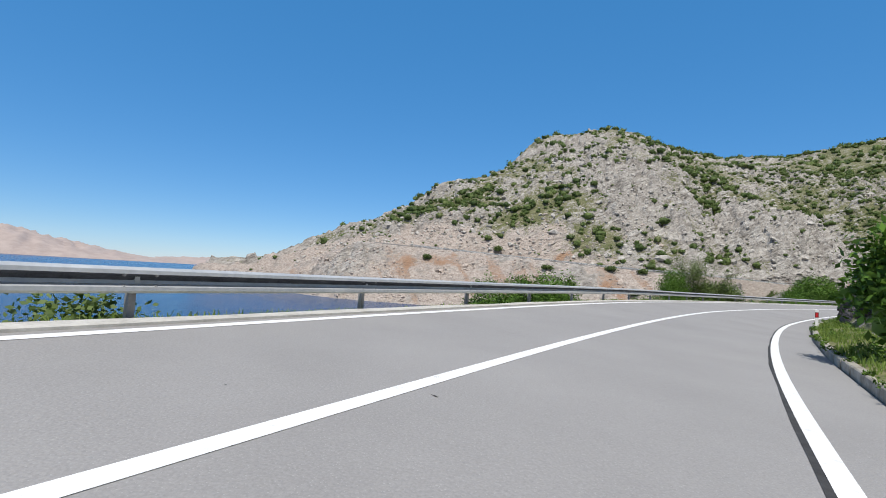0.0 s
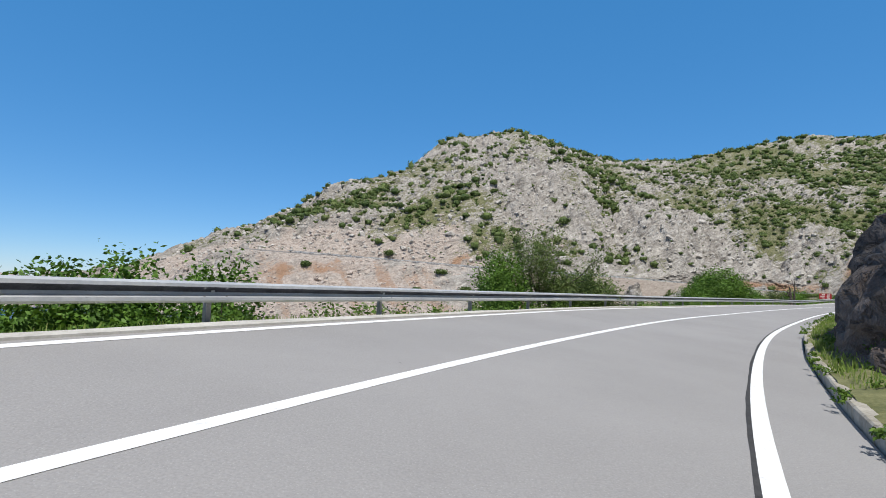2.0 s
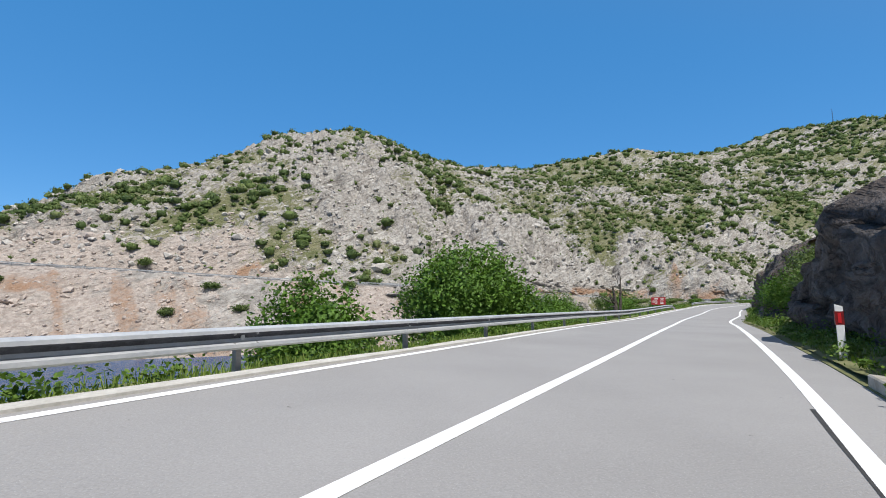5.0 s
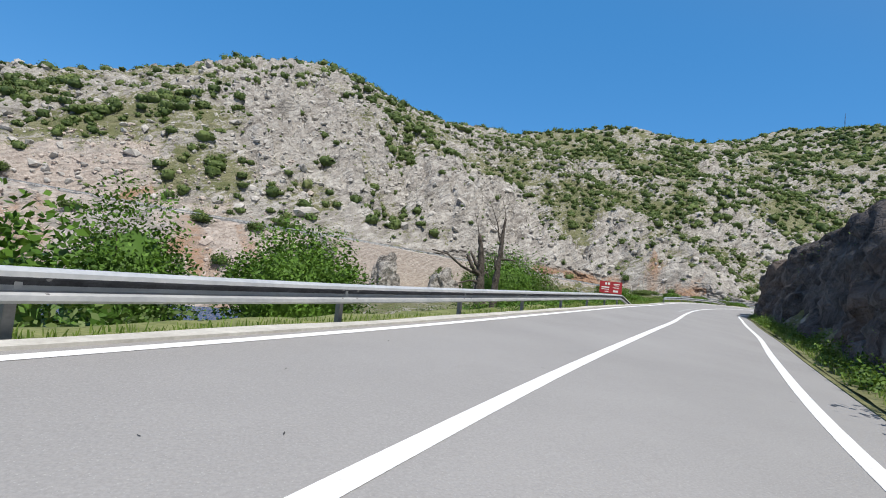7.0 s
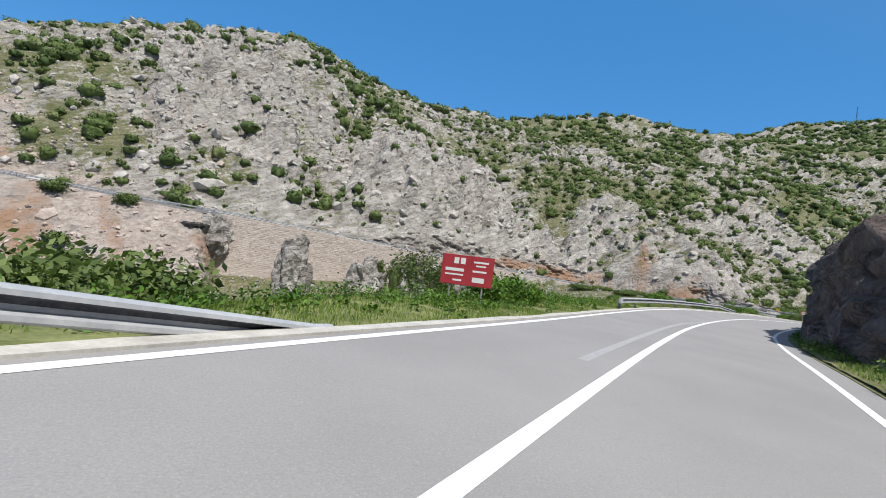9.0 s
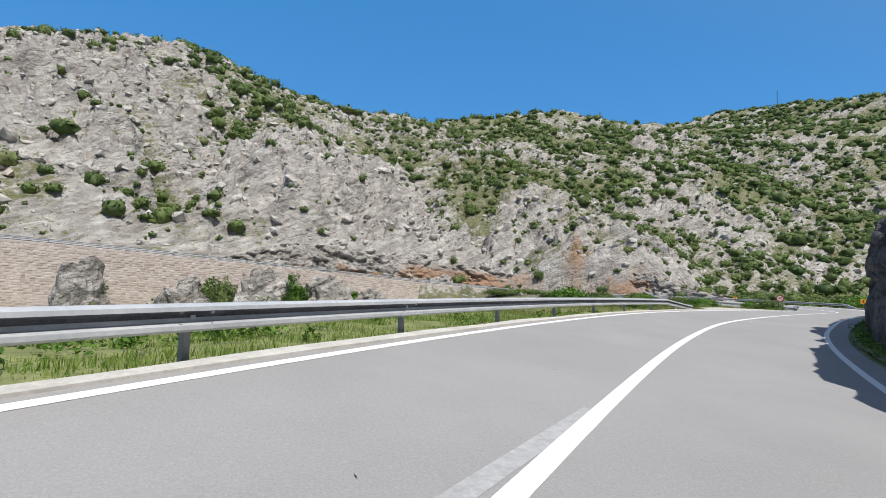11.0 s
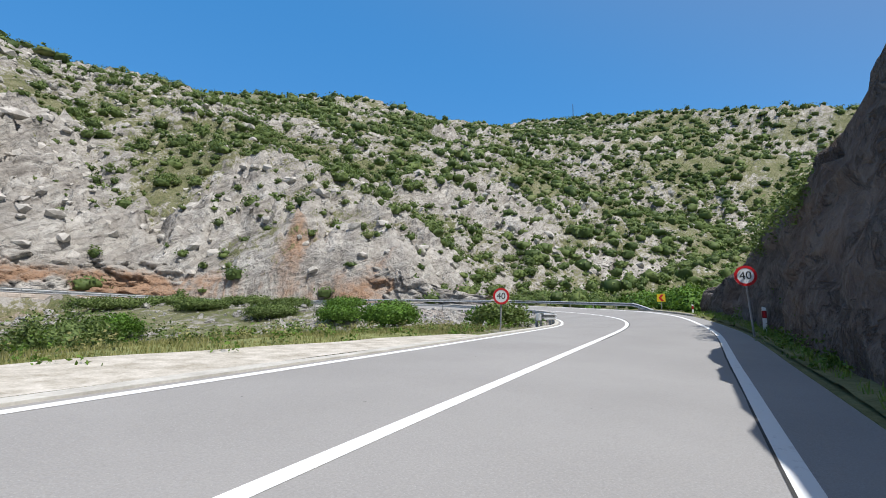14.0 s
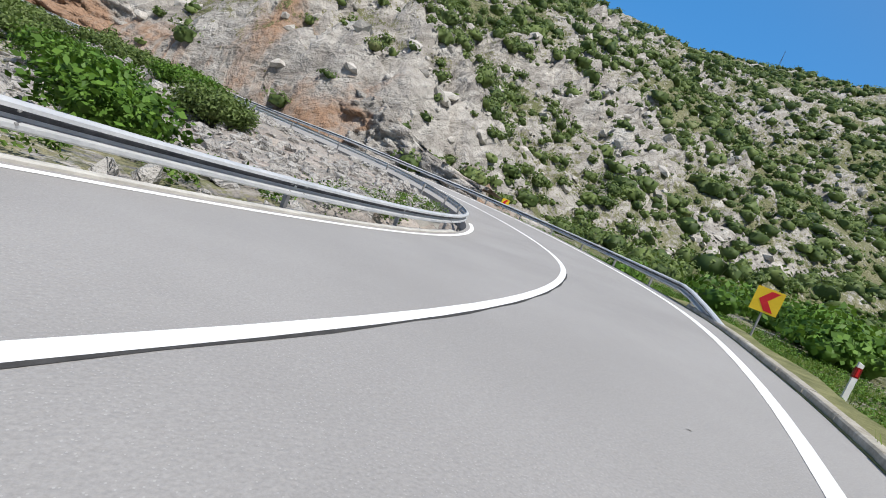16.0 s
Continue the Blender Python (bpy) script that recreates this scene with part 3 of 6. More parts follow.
# bare crags, thickets and ochre scars of the slope: place and half breadths
CRAGS = [(62, 240, 16, 30), (78, 209, 8, 9), (50, 216, 11, 6), (112, 220, 11, 17), (127, 211, 12, 11), (145, 201, 13, 7), (46, 318, 20, 16), (236, 213, 9, 8), (216, 209, 8, 7), (229, 204, 6, 9),
         (173, 177, 7, 6), (181, 172, 6, 6), (240, 178, 6, 9), (167, 209, 8, 5), (138, 221, 11, 9), (140, 202, 10, 5), (271, 266, 8, 6), (291, 328, 10, 7), (389, 297, 13, 8), (408, 309, 12, 7), (28, 184, 8, 9), (-56, 194, 12, 10), (8, 196, 9, 5)]
THICKETS = [(36, 229, 13, 9), (13, 222, 16, 7), (-11, 238, 18, 12), (-40, 236, 18, 12), (34, 206, 7, 4), (58, 200, 10, 4), (48, 204, 8, 4), (101, 252, 6, 13), (88, 206, 6, 9), (107, 266, 10, 11),
            (119, 244, 6, 6), (158, 219, 9, 7), (196, 239, 14, 10), (255, 184, 10, 7), (149, 252, 10, 12), (158, 236, 9, 8)]
SCARS = [(42, 181, 5, 5), (45, 176, 4, 4), (29, 200, 5, 2), (-33, 188, 9, 4), (-18, 191, 7, 4), (163, 182, 5, 4), (168, 175, 5, 4), (150, 194, 8, 2), (118, 197, 9, 2)]


def blobs(x, y, rows):
    """The strongest of some soft spots at each place."""
    out = np.zeros(np.shape(x))
    x, y = x + 13 * (fbm(x / 9, y / 9, 4, 211, 0.6) - 0.5), y + 13 * (fbm(x / 9 + 40, y / 9, 4, 213, 0.6) - 0.5)
    for a, b, rx, ry in rows:
        out = np.maximum(out, np.exp(-(((x - a) / rx) ** 2) - ((y - b) / ry) ** 2))
    return out


def ground_height(x, y, rough=True, carve=True):
    """Height, cover of soil, ochre earth and scree over arrays of places."""
    yb = np.interp(x, BASE_X, BASE_Y)
    v = y - yb
    hr = np.interp(x, [-140, -105, -85, -70, -55, 170, 185, 220, 300], [-13, -9, 1, 8.5, 13.2, 1.2, 1.0, 2.5, 18])   # the hill road's level
    # the hill
    sx = x + 0.35 * y
    big = ridged(sx / 46, v / 30, 4, 3)
    bare, leafy = blobs(x, y, CRAGS), blobs(x, y, THICKETS)
    green_side = smooth_step(x, 120, 200)
    rockiness = 0.10 + 0.45 * smooth_step(fbm(x / 20 + 3, y / 14, 4, 11), 0.36, 0.62) + 0.12 * (1 - green_side) + 0.95 * bare - 0.22 * leafy * (1 - bare)
    rockiness = np.clip(rockiness, 0, 1)
    hz = hill_height(x, v) - 5.0 * smooth_step(v, 70, 130) * (1 - smooth_step(x, 190, 260))
    spur = np.exp(-(((x - 112 - 0.12 * (y - 205)) / 11) ** 2)) * np.exp(-(((y - 222) / 26) ** 2)) * 8.0
    gully = np.exp(-(((x - 89 - 0.27 * (y - 205)) / 7) ** 2)) * smooth_step(v, 8, 26) * (1 - smooth_step(v, 50, 90)) * -6.5
    butt = np.exp(-(((x - 55) / 22) ** 2)) * np.exp(-(((y - 232) / 22) ** 2)) * 4.0
    hz = hz + (spur + gully + butt) * smooth_step(v, 4, 18)
    crag = 0 * x
    if rough:
        amp = smooth_step(v, 4, 26) * (0.22 + 0.78 * rockiness)
        b1, e1 = cells((x + 0.6 * y + 2.5 * fbm(x / 8, y / 8, 2, 81)) / 8.5, (y - 0.25 * x) / 6.0, 83)
        b2, e2 = cells((x - 0.3 * y + 1.5 * fbm(x / 4, y / 4, 2, 85)) / 3.1, (y + 0.3 * x) / 2.4, 87)
        b3, e3 = cells((x + 0.2 * y) / 1.9, (y - 0.4 * x) / 1.6, 89)
        crag = 5.4 * (b1 - 0.5) - 1.6 * (1 - smooth_step(e1, 0, 0.2)) + 3.2 * (b2 - 0.5) - 1.2 * (1 - smooth_step(e2, 0, 0.25)) + 1.5 * (b3 - 0.5)
        hz = hz + amp * (6.5 * (big - 0.55) + 2.0 * (ridged(sx / 13, v / 9, 3, 21) - 0.55) + 0.8 * (ridged(x / 4.2, y / 3.4, 3, 31) - 0.5) + crag)
        # tilted beds stand out as ledges where the rock is bare
        q = (hz - 0.5 * x + 0.2 * y + 5 * fbm(x / 22, y / 22, 3, 95)) / 2.7
        q = q - np.floor(q)
        hz = hz + amp * rockiness * 1.5 * (smooth_step(q, 0.5, 1.0) - q)
    rise = smooth_step(v + 3.0 * (fbm(x / 5, y / 5, 3, 65) - 0.5), np.where((x > 96) & (x < 180), 7.5, 4.6), np.where((x > 96) & (x < 180), 17.5, 15.0)) ** 0.75
    hz = np.where(v < 18, hr + rise * (np.maximum(hz, hr + 1.2) - hr), hz)
    # the lower side of the hill road
    floor = np.interp(x, [-140, 40, 62, 82, 105, 130, 160, 200], [-16, -13.5, -11, -6.0, -3.6, -2.4, 0.2, 1.0])
    walled = smooth_step(x, 66, 71) * (1 - smooth_step(x, 160, 168))
    fall = np.interp(x, [-140, -60, -20, 45], [0.9, 0.85, 0.72, 0.8])
    lumps = 2.2 * (fbm(x / 9, y / 9, 4, 41) - 0.5) + 1.6 * (ridged(x / 5, y / 4, 3, 43) - 0.55)
    b4, e4 = cells((x + 0.3 * y) / 4.2, (y - 0.2 * x) / 3.2, 91)
    lumps = lumps + 1.6 * (b4 - 0.5) * (0.3 + smooth_step(fbm(x / 14, y / 14, 3, 93), 0.4, 0.6))
    zb = hr - 0.4 - np.maximum(-v - 0.6, 0) * fall + smooth_step(-v, 1, 6) * (lumps + bare * (3.0 * (b4 - 0.4) + 1.2))
    foot = np.interp(x, [46, 75, 105, 130, 160], [-5.0, -4.0, -2.2, -1.0, 0.6])
    zw = np.where(v > 1.6, hr - 0.45, foot - np.maximum(-v - 1.2, 0) * 0.33 + smooth_step(-v, 1.5, 6) * 0.6 * lumps)
    zb = zb * (1 - walled) + zw * walled
    # beside the lower road
    at, lat = near_road(x, y, 0, TURN_END + 40)
    edge_l = LINE[at, 2] - LINE[at, 5] * LINE[at, 3]
    d = -lat - (LINE[at, 3] + 1.0)
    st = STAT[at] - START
    level = np.interp(st, [-40, 60, 95, 112, 121, 150, 165, 185], [0.6, 0.6, 0.9, 1.6, 4.0, 5.0, 9.0, 9.0])      # breadth of the level verge
    steep = np.interp(st, [-40, 60, 90, 116, 140, 190], [0.85, 0.7, 0.5, 0.2, 0.25, 0.2])
    wob = 0.5 * (fbm(x / 5, y / 5, 3, 51) - 0.5)
    za = edge_l - 0.12 - np.maximum(d - level, 0) * steep + wob * smooth_step(d, 0.3, 3)
    za = np.where(d < 0, np.minimum(LINE[at, 2], edge_l) - 0.5, za)
    low = np.maximum(np.maximum(za, zb), floor + wob)
    # right of the lower road
    dr = lat - (LINE[at, 4] + gutter_at(st) + 0.2)
    cut = np.interp(st, CUT_S, CUT_H)
    foot_d = np.interp(st, FOOT_S, FOOT_D)
    zr = LINE[at, 2] + LINE[at, 5] * (LINE[at, 4] + gutter_at(st)) + np.interp(st, [0, 60, 70, 200], [0.15, 0.15, 0.0, 0.05]) + 0.12 * np.clip(dr, 0, 3)
    behind = np.maximum(dr - foot_d - 0.45 * cut, 0)
    zr = zr + np.where(dr > foot_d, np.maximum(cut * np.clip((dr - foot_d) / (0.45 * cut + 0.2), 0, 1) - 0.7, 0), 0) + np.minimum(behind, 40) * np.interp(st, [0, 20, 190, 205], [0.15, 0.5, 0.5, 0.02]) + wob * smooth_step(dr, 0.5, 3) * 1.5
    right = (lat > 0) & (at < TURN_END)
    zr = np.where(right & (at > END_LOW + 6), np.maximum(LINE[at, 2] - 0.4 - 0.02 * dr, zb) + np.minimum(np.maximum(dr - 3, 0), 40) * 0.05, zr)
    out = np.where(v > 0, hz, np.where(right, zr, low))
    if not carve:
        return out
    # keep the sheet under both roads
    at2, lat2 = near_road(x, y, END_LOW, None)
    on = (np.abs(lat2) < 3.9) & (at2 >= END_LOW)
    out = np.where(on, np.minimum(out, LINE[at2, 2] - 0.45), out)
    on1 = (lat > -LINE[at, 3] - 0.9) & (lat < LINE[at, 4] + gutter_at(st) + 0.7)
    out = np.where(on1, np.minimum(out, LINE[at, 2] + LINE[at, 5] * lat - 0.4), out)
    soil = np.where(v > 0, 0.80 - 0.035 * crag - 0.80 * rockiness + 0.03 * green_side + 0.05 * leafy, 0.7)
    soil = np.where((v <= 0) & (x < 69) & ~right & (d > 8), 0.1, soil)
    scree = (1 - smooth_step(x, 52, 72)) * (1 - smooth_step(v + 14 * (fbm(x / 12, y / 30, 3, 67) - 0.5), 14, 27)) * (1 - leafy)
    stony = np.exp(-(((x - 162) / 11) ** 2) - ((y - 152) / 12) ** 2) * (0.75 + 0.5 * smooth_step(fbm(x / 3, y / 3, 3, 79), 0.35, 0.6))
    stony = np.where((v <= 0) & ~right, np.clip(1.5 * stony, 0, 1), 0)      # bare stony ground inside the bend
    soil = soil * (1 - 0.85 * stony)
    scree = np.where((v <= 0) & (x < 69) & ~right, smooth_step(d, 6, 20) * (0.95 - 0.9 * bare), scree)
    scree = np.maximum(scree, 0.7 * stony)
    soil = np.where(v > 0, soil - 0.45 * scree, soil)
    low_cut = (v > 2) * (1 - smooth_step(out - hr, 2.5, 6.5)) * (1 - smooth_step(v, 14, 20)) * smooth_step(x, 95, 112) * (1 - smooth_step(x, 180, 195))
    cutting = low_cut * smooth_step(fbm(x / 9 + out / 4, y / 5, 4, 61), 0.40, 0.58)
    soil = soil - 0.5 * low_cut
    ochre = np.maximum(0.78 * blobs(x, y, SCARS), 0.62 * cutting)
    ochre = np.where((v <= -1) & (x < 60) & ~right, np.maximum(ochre, 0.55 * smooth_step(fbm((x + 0.5 * y) / 4.5, y / 26, 3, 77), 0.50, 0.66) * smooth_step(d, 10, 30) * (1 - bare)), ochre)
    ochre = np.where((v <= 0) & (x >= 64) & (x < 168) & ~right, 0.6 * smooth_step(fbm(x / 7, y / 7, 3, 73), 0.45, 0.6) * smooth_step(-v, 16, 6) * smooth_step(d, 5, 9), ochre)
    return out, np.clip(soil, 0, 1), np.clip(ochre, 0, 1), np.clip(scree, 0, 1)


def spaced(stops):
    """Coordinates that step finely between some stops and coarsely elsewhere: rows of (to, step)."""
    out = [stops[0][0]]
    for to, step in stops[1:]:
        n = max(1, round((to - out[-1]) / step))
        out += list(np.linspace(out[-1], to, n + 1)[1:])
    return np.array(out)


GX = spaced([(-4000, 0), (-900, 500), (-260, 60), (-120, 7), (-85, 2.2), (20, 0.8), (205, 0.62), (340, 1.7), (480, 6), (900, 45), (4000, 600)])
GY = spaced([(-4000, 0), (-700, 600), (-120, 60), (-20, 7), (100, 1.4), (175, 1.1), (262, 0.6), (330, 1.3), (420, 3.5), (560, 12), (1000, 60), (4000, 600)])
TX, TY = np.meshgrid(GX, GY)
TZ, SOIL, OCHRE, SCREE = ground_height(TX, TY)
away = smooth_step(np.hypot(TX - 150, TY - 250), 420, 900)
TZ = TZ * (1 - away) + away * np.where(TX > 100, 60.0, -40.0)
TZ = np.where((TX < -140) | (TY < -60) & (TX < 40), np.minimum(TZ, -14.0), TZ)


def soil_at(x, y):
    i = np.clip(np.searchsorted(GX, x), 0, len(GX) - 1)
    j = np.clip(np.searchsorted(GY, y), 0, len(GY) - 1)
    return SOIL[j, i]


def height_at(x, y):
    i = np.clip(np.searchsorted(GX, x) - 1, 0, len(GX) - 2)
    j = np.clip(np.searchsorted(GY, y) - 1, 0, len(GY) - 2)
    a, b = (x - GX[i]) / (GX[i + 1] - GX[i]), (y - GY[j]) / (GY[j + 1] - GY[j])
    return (TZ[j, i] * (1 - a) + TZ[j, i + 1] * a) * (1 - b) + (TZ[j + 1, i] * (1 - a) + TZ[j + 1, i + 1] * a) * b


me, used = grid_mesh("ground", TX, TY, TZ, HILL_ROCK)
for name, values in (("soil", SOIL), ("ochre", OCHRE), ("scree", SCREE)):
    att = me.attributes.new(name, "FLOAT", "POINT")
    att.data.foreach_set("value", values.ravel()[used].astype(np.float32))
ground = tagged(new("ground", me), "rocky limestone hillside with dry earth and sparse grass", "hillside", kind="structure")

wx = np.array([-4500, -1500, -400, -120, 60, 130.0])
wy = np.array([-4500, -1500, -200, 0, 100, 230, 500, 1500, 4500.0])
A, B = np.meshgrid(wx, wy)
me, _ = grid_mesh("water", A, B, np.full(A.shape, SEA), WATER)
tagged(new("water", me), "deep blue rippled sea water in the bay", "sea", kind="structure")


def far_island(name, az0, az1, dist, height, seed, label):
    """A long bare island: a ridge with gullies, seen across the water."""
    az = np.radians(np.linspace(az0, az1, 160))
    rows = np.linspace(0, 1, 22)
    A, R = np.meshgrid(az, rows)
    tall = height * np.interp(np.degrees(A), np.linspace(az1, az0, len(HEIGHTS[name])), HEIGHTS[name][::-1])
    rad = dist + R * 900
    prof = np.sin(np.pi * np.clip(R, 0, 1) ** 0.8 * 0.62)
    rough = 0.75 + 0.5 * ridged(np.degrees(A) * 1.2, R * 3, 4, seed)
    Z = SEA - 2 + tall * prof * rough
    me, _ = grid_mesh(name, -np.sin(A) * rad, np.cos(A) * rad, Z, FAR_LAND)
    tagged(new(name, me), label, "island", kind="structure")


HEIGHTS = {"backdrop_island": [1.0, 1.1, 1.0, 1.05, 0.9, 0.62, 0.36, 0.12, 0.02], "backdrop_ridge": [0.5, 0.8, 0.9, 1.0, 0.9, 0.7]}
far_island("backdrop_island", 82, 31.5, 2600, 260, 5, "long bare pinkish island across the sea")
far_island("backdrop_ridge", 36, 10, 4000, 75, 9, "low pale ridge far across the sea")

# ---- roads and markings ----
FIRST = 0


def gutter(i):
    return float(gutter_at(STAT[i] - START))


def road_mesh(lo, hi):
    """The carriageway: a crowned sheet with thick edges, its columns along the painted lines."""
    idx = list(range(lo, hi, 2))
    cols = lambda i: (-LINE[i, 3] - 0.22, -LINE[i, 3] - 0.22, -LINE[i, 3] - 0.1, -LINE[i, 3] + 0.1, -0.1, 0.1, LINE[i, 4] - 0.1, LINE[i, 4] + 0.1, LINE[i, 4] + gutter(i), LINE[i, 4] + gutter(i))
    verts, faces = [], []
    for i in idx:
        q = cols(i)
        verts += [on_road(i, a, -0.4 if k in (0, len(q) - 1) else 0.0) for k, a in enumerate(q)]
    n = 10
    for k in range(len(idx) - 1):
        faces += [(n * k + j, n * k + j + 1, n * (k + 1) + j + 1, n * (k + 1) + j) for j in range(n - 1)]
    return mesh_from("road", verts, faces, ASPHALT)


tagged(new("road", road_mesh(FIRST, LAST)), "smooth light grey asphalt two-lane road", "road", kind="structure")
edge_w = 0.075
tagged(new("road_marking_left", strip("road_marking_left", FIRST, sample_at(168, 150), lambda i: -LINE[i, 3] - edge_w, lambda i: -LINE[i, 3] + edge_w, PAINT, 0.004)), "solid white edge line painted on asphalt", "road marking", kind="structure")
tagged(new("road_marking_centre", strip("road_marking_centre", FIRST, LAST, lambda i: -edge_w, lambda i: edge_w, PAINT, 0.004)), "solid white centre line painted on asphalt", "road marking", kind="structure")
tagged(new("road_marking_right", strip("road_marking_right", FIRST, LAST, lambda i: LINE[i, 4] - edge_w, lambda i: LINE[i, 4] + edge_w, PAINT, 0.004)), "solid white edge line painted on asphalt", "road marking", kind="structure")


# ---- guard rails ----
W_PROFILE = [(0.0, 0.27), (0.045, 0.266), (0.095, 0.24), (0.098, 0.20), (0.02, 0.172), (0.008, 0.135), (0.02, 0.098), (0.098, 0.07), (0.095, 0.03), (0.045, 0.004), (0.0, 0.0)]


def rail_line(samples, lateral):
    """Places of a rail's foot along the road, with the way to the road's side."""
    pts = []
    for i in samples:
        pts.append((on_road(i, lateral(i)), SIDE[i] * (1 if lateral(i) < 0 else -1)))
    return pts


def guard_rail(name, pts, label, height=0.52, post_step=3.7, dip_start=False, dip_end=False, dip=0.5):
    """A W-beam rail on posts along a line of (place, way to the road); it runs down into the ground at a dipped end."""
    pos = np.array([p for p, _ in pts])
    way = np.array([w for _, w in pts])
    s = np.r_[0, np.cumsum(np.linalg.norm(np.diff(pos[:, :2], axis=0), axis=1))]
    total = s[-1]

    def at(d):
        p = np.array([np.interp(d, s, pos[:, k]) for k in range(3)])
        w = np.array([np.interp(d, s, way[:, k]) for k in range(2)])
        drop = 0.0
        if dip_end:
            drop = max(drop, dip * min(1, max(0, (d - (total - 4.2)) / 4.0)))
        if dip_start:
            drop = max(drop, 0.5 * min(1, max(0, (4.2 - d) / 4.0)))
        return p, w / np.linalg.norm(w), drop

    root = empty(name, Matrix.Translation(pos[0]), label, "guard rail", kind="")
    inv = Matrix.Translation(-Vector(pos[0]))
    d = 0.0
    while d < total - 0.3:
        e = min(d + post_step, total)
        verts, faces = [], []
        steps = np.linspace(d, e + (0.12 if e < total else 0), 6)
        n = len(W_PROFILE)
        lapped = 0.004 * (round(d / post_step) % 2)
        for q in steps:
            p, w, drop = at(min(q, total))
            for side in (0.0, -0.006):
                for u, z in W_PROFILE:
                    verts.append((p[0] + w[0] * (u + 0.1 + side + lapped), p[1] + w[1] * (u + 0.1 + side + lapped), p[2] + height - 0.26 - drop + z))
        for k in range(len(steps) - 1):
            for j in range(n - 1):
                a, b = k * 2 * n + j, (k + 1) * 2 * n + j
                faces.append((a, a + 1, b + 1, b))
                faces.append((a + n, b + n, b + n + 1, a + n + 1))
            for j in (0, n - 1):
                a, b = k * 2 * n + j, (k + 1) * 2 * n + j
                faces.append((a, b, b + n, a + n))
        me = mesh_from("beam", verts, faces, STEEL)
        me.materials.append(SHADED_GRIMY_STEEL)          # the hollow's black holds grime and the upper ridge's shade, as colour
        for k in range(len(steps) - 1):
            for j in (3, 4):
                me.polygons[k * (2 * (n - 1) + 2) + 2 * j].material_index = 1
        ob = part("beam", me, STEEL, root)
        ob.matrix_parent_inverse = inv
        d = e
    d = 0.25 if not dip_start else post_step
    while d < total - (0.2 if not dip_end else 2.0):
        p, w, drop = at(d)
        turn = math.atan2(w[1], w[0])
        m = Matrix.Translation((p[0], p[1], p[2])) @ Matrix.Rotation(turn, 4, "Z")
        ob = part("post", POST_MESH, GREY_STEEL, root)
        ob.matrix_parent_inverse = inv
        ob.matrix_basis = m
        ob = part("bracket", BRACKET_MESH, STEEL, root)
        ob.matrix_parent_inverse = inv
        ob.matrix_basis = m @ Matrix.Translation((0, 0, height - 0.13 - drop))
        for u in (-0.16, 0.16):
            for z in (0.07, 0.19):
                ob = part("bolt", BOLT_MESH, GREY_STEEL, root)
                ob.matrix_parent_inverse = inv
                ob.matrix_basis = m @ Matrix.Translation((0.185, u, height - 0.26 - drop + z))
        d += post_step
    return root


def post_mesh():
    bm = bmesh.new()
    box(bm, 0.006, 0.07, 1.1, Matrix.Translation((0.05, 0, -0.1)))
    for y in (-0.035, 0.035):
        box(bm, 0.07, 0.006, 1.1, Matrix.Translation((0.015, y, -0.1)))
    for y in (-0.025, 0.025):
        box(bm, 0.006, 0.02, 1.1, Matrix.Translation((-0.02, y, -0.1)))
    me = bpy.data.meshes.new("post")
    bm.to_mesh(me)
    bm.free()
    me.materials.append(GREY_STEEL)
    return me


def bracket_mesh():
    bm = bmesh.new()
    box(bm, 0.07, 0.07, 0.20, Matrix.Translation((0.085, 0, 0.0)), 0.01)
    me = bpy.data.meshes.new("bracket")
    bm.to_mesh(me)
    bm.free()
    me.materials.append(STEEL)
    return me


def bolt_mesh():
    bm = bmesh.new()
    bmesh.ops.create_cone(bm, cap_ends=True, segments=8, radius1=0.02, radius2=0.012, depth=0.02, matrix=Matrix.Rotation(radians(90), 4, "Y"))
    me = bpy.data.meshes.new("bolt")
    bm.to_mesh(me)
    bm.free()
    me.materials.append(GREY_STEEL)
    return me


POST_MESH, BRACKET_MESH, BOLT_MESH = post_mesh(), bracket_mesh(), bolt_mesh()
RAIL_OFF = 0.62
a, b = 0, sample_at(77.8, 96.1, 0, END_LOW)
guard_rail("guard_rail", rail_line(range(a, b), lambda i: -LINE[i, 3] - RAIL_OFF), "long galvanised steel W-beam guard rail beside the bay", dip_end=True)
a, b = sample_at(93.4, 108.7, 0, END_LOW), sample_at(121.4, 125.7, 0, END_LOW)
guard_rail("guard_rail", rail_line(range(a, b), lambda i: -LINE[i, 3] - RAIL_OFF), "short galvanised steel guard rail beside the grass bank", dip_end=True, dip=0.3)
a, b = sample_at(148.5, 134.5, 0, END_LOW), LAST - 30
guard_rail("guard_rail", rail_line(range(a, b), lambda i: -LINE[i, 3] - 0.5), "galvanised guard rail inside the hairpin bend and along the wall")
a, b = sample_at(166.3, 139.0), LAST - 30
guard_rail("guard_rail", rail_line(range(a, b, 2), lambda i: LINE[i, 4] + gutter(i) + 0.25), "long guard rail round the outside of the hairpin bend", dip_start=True)


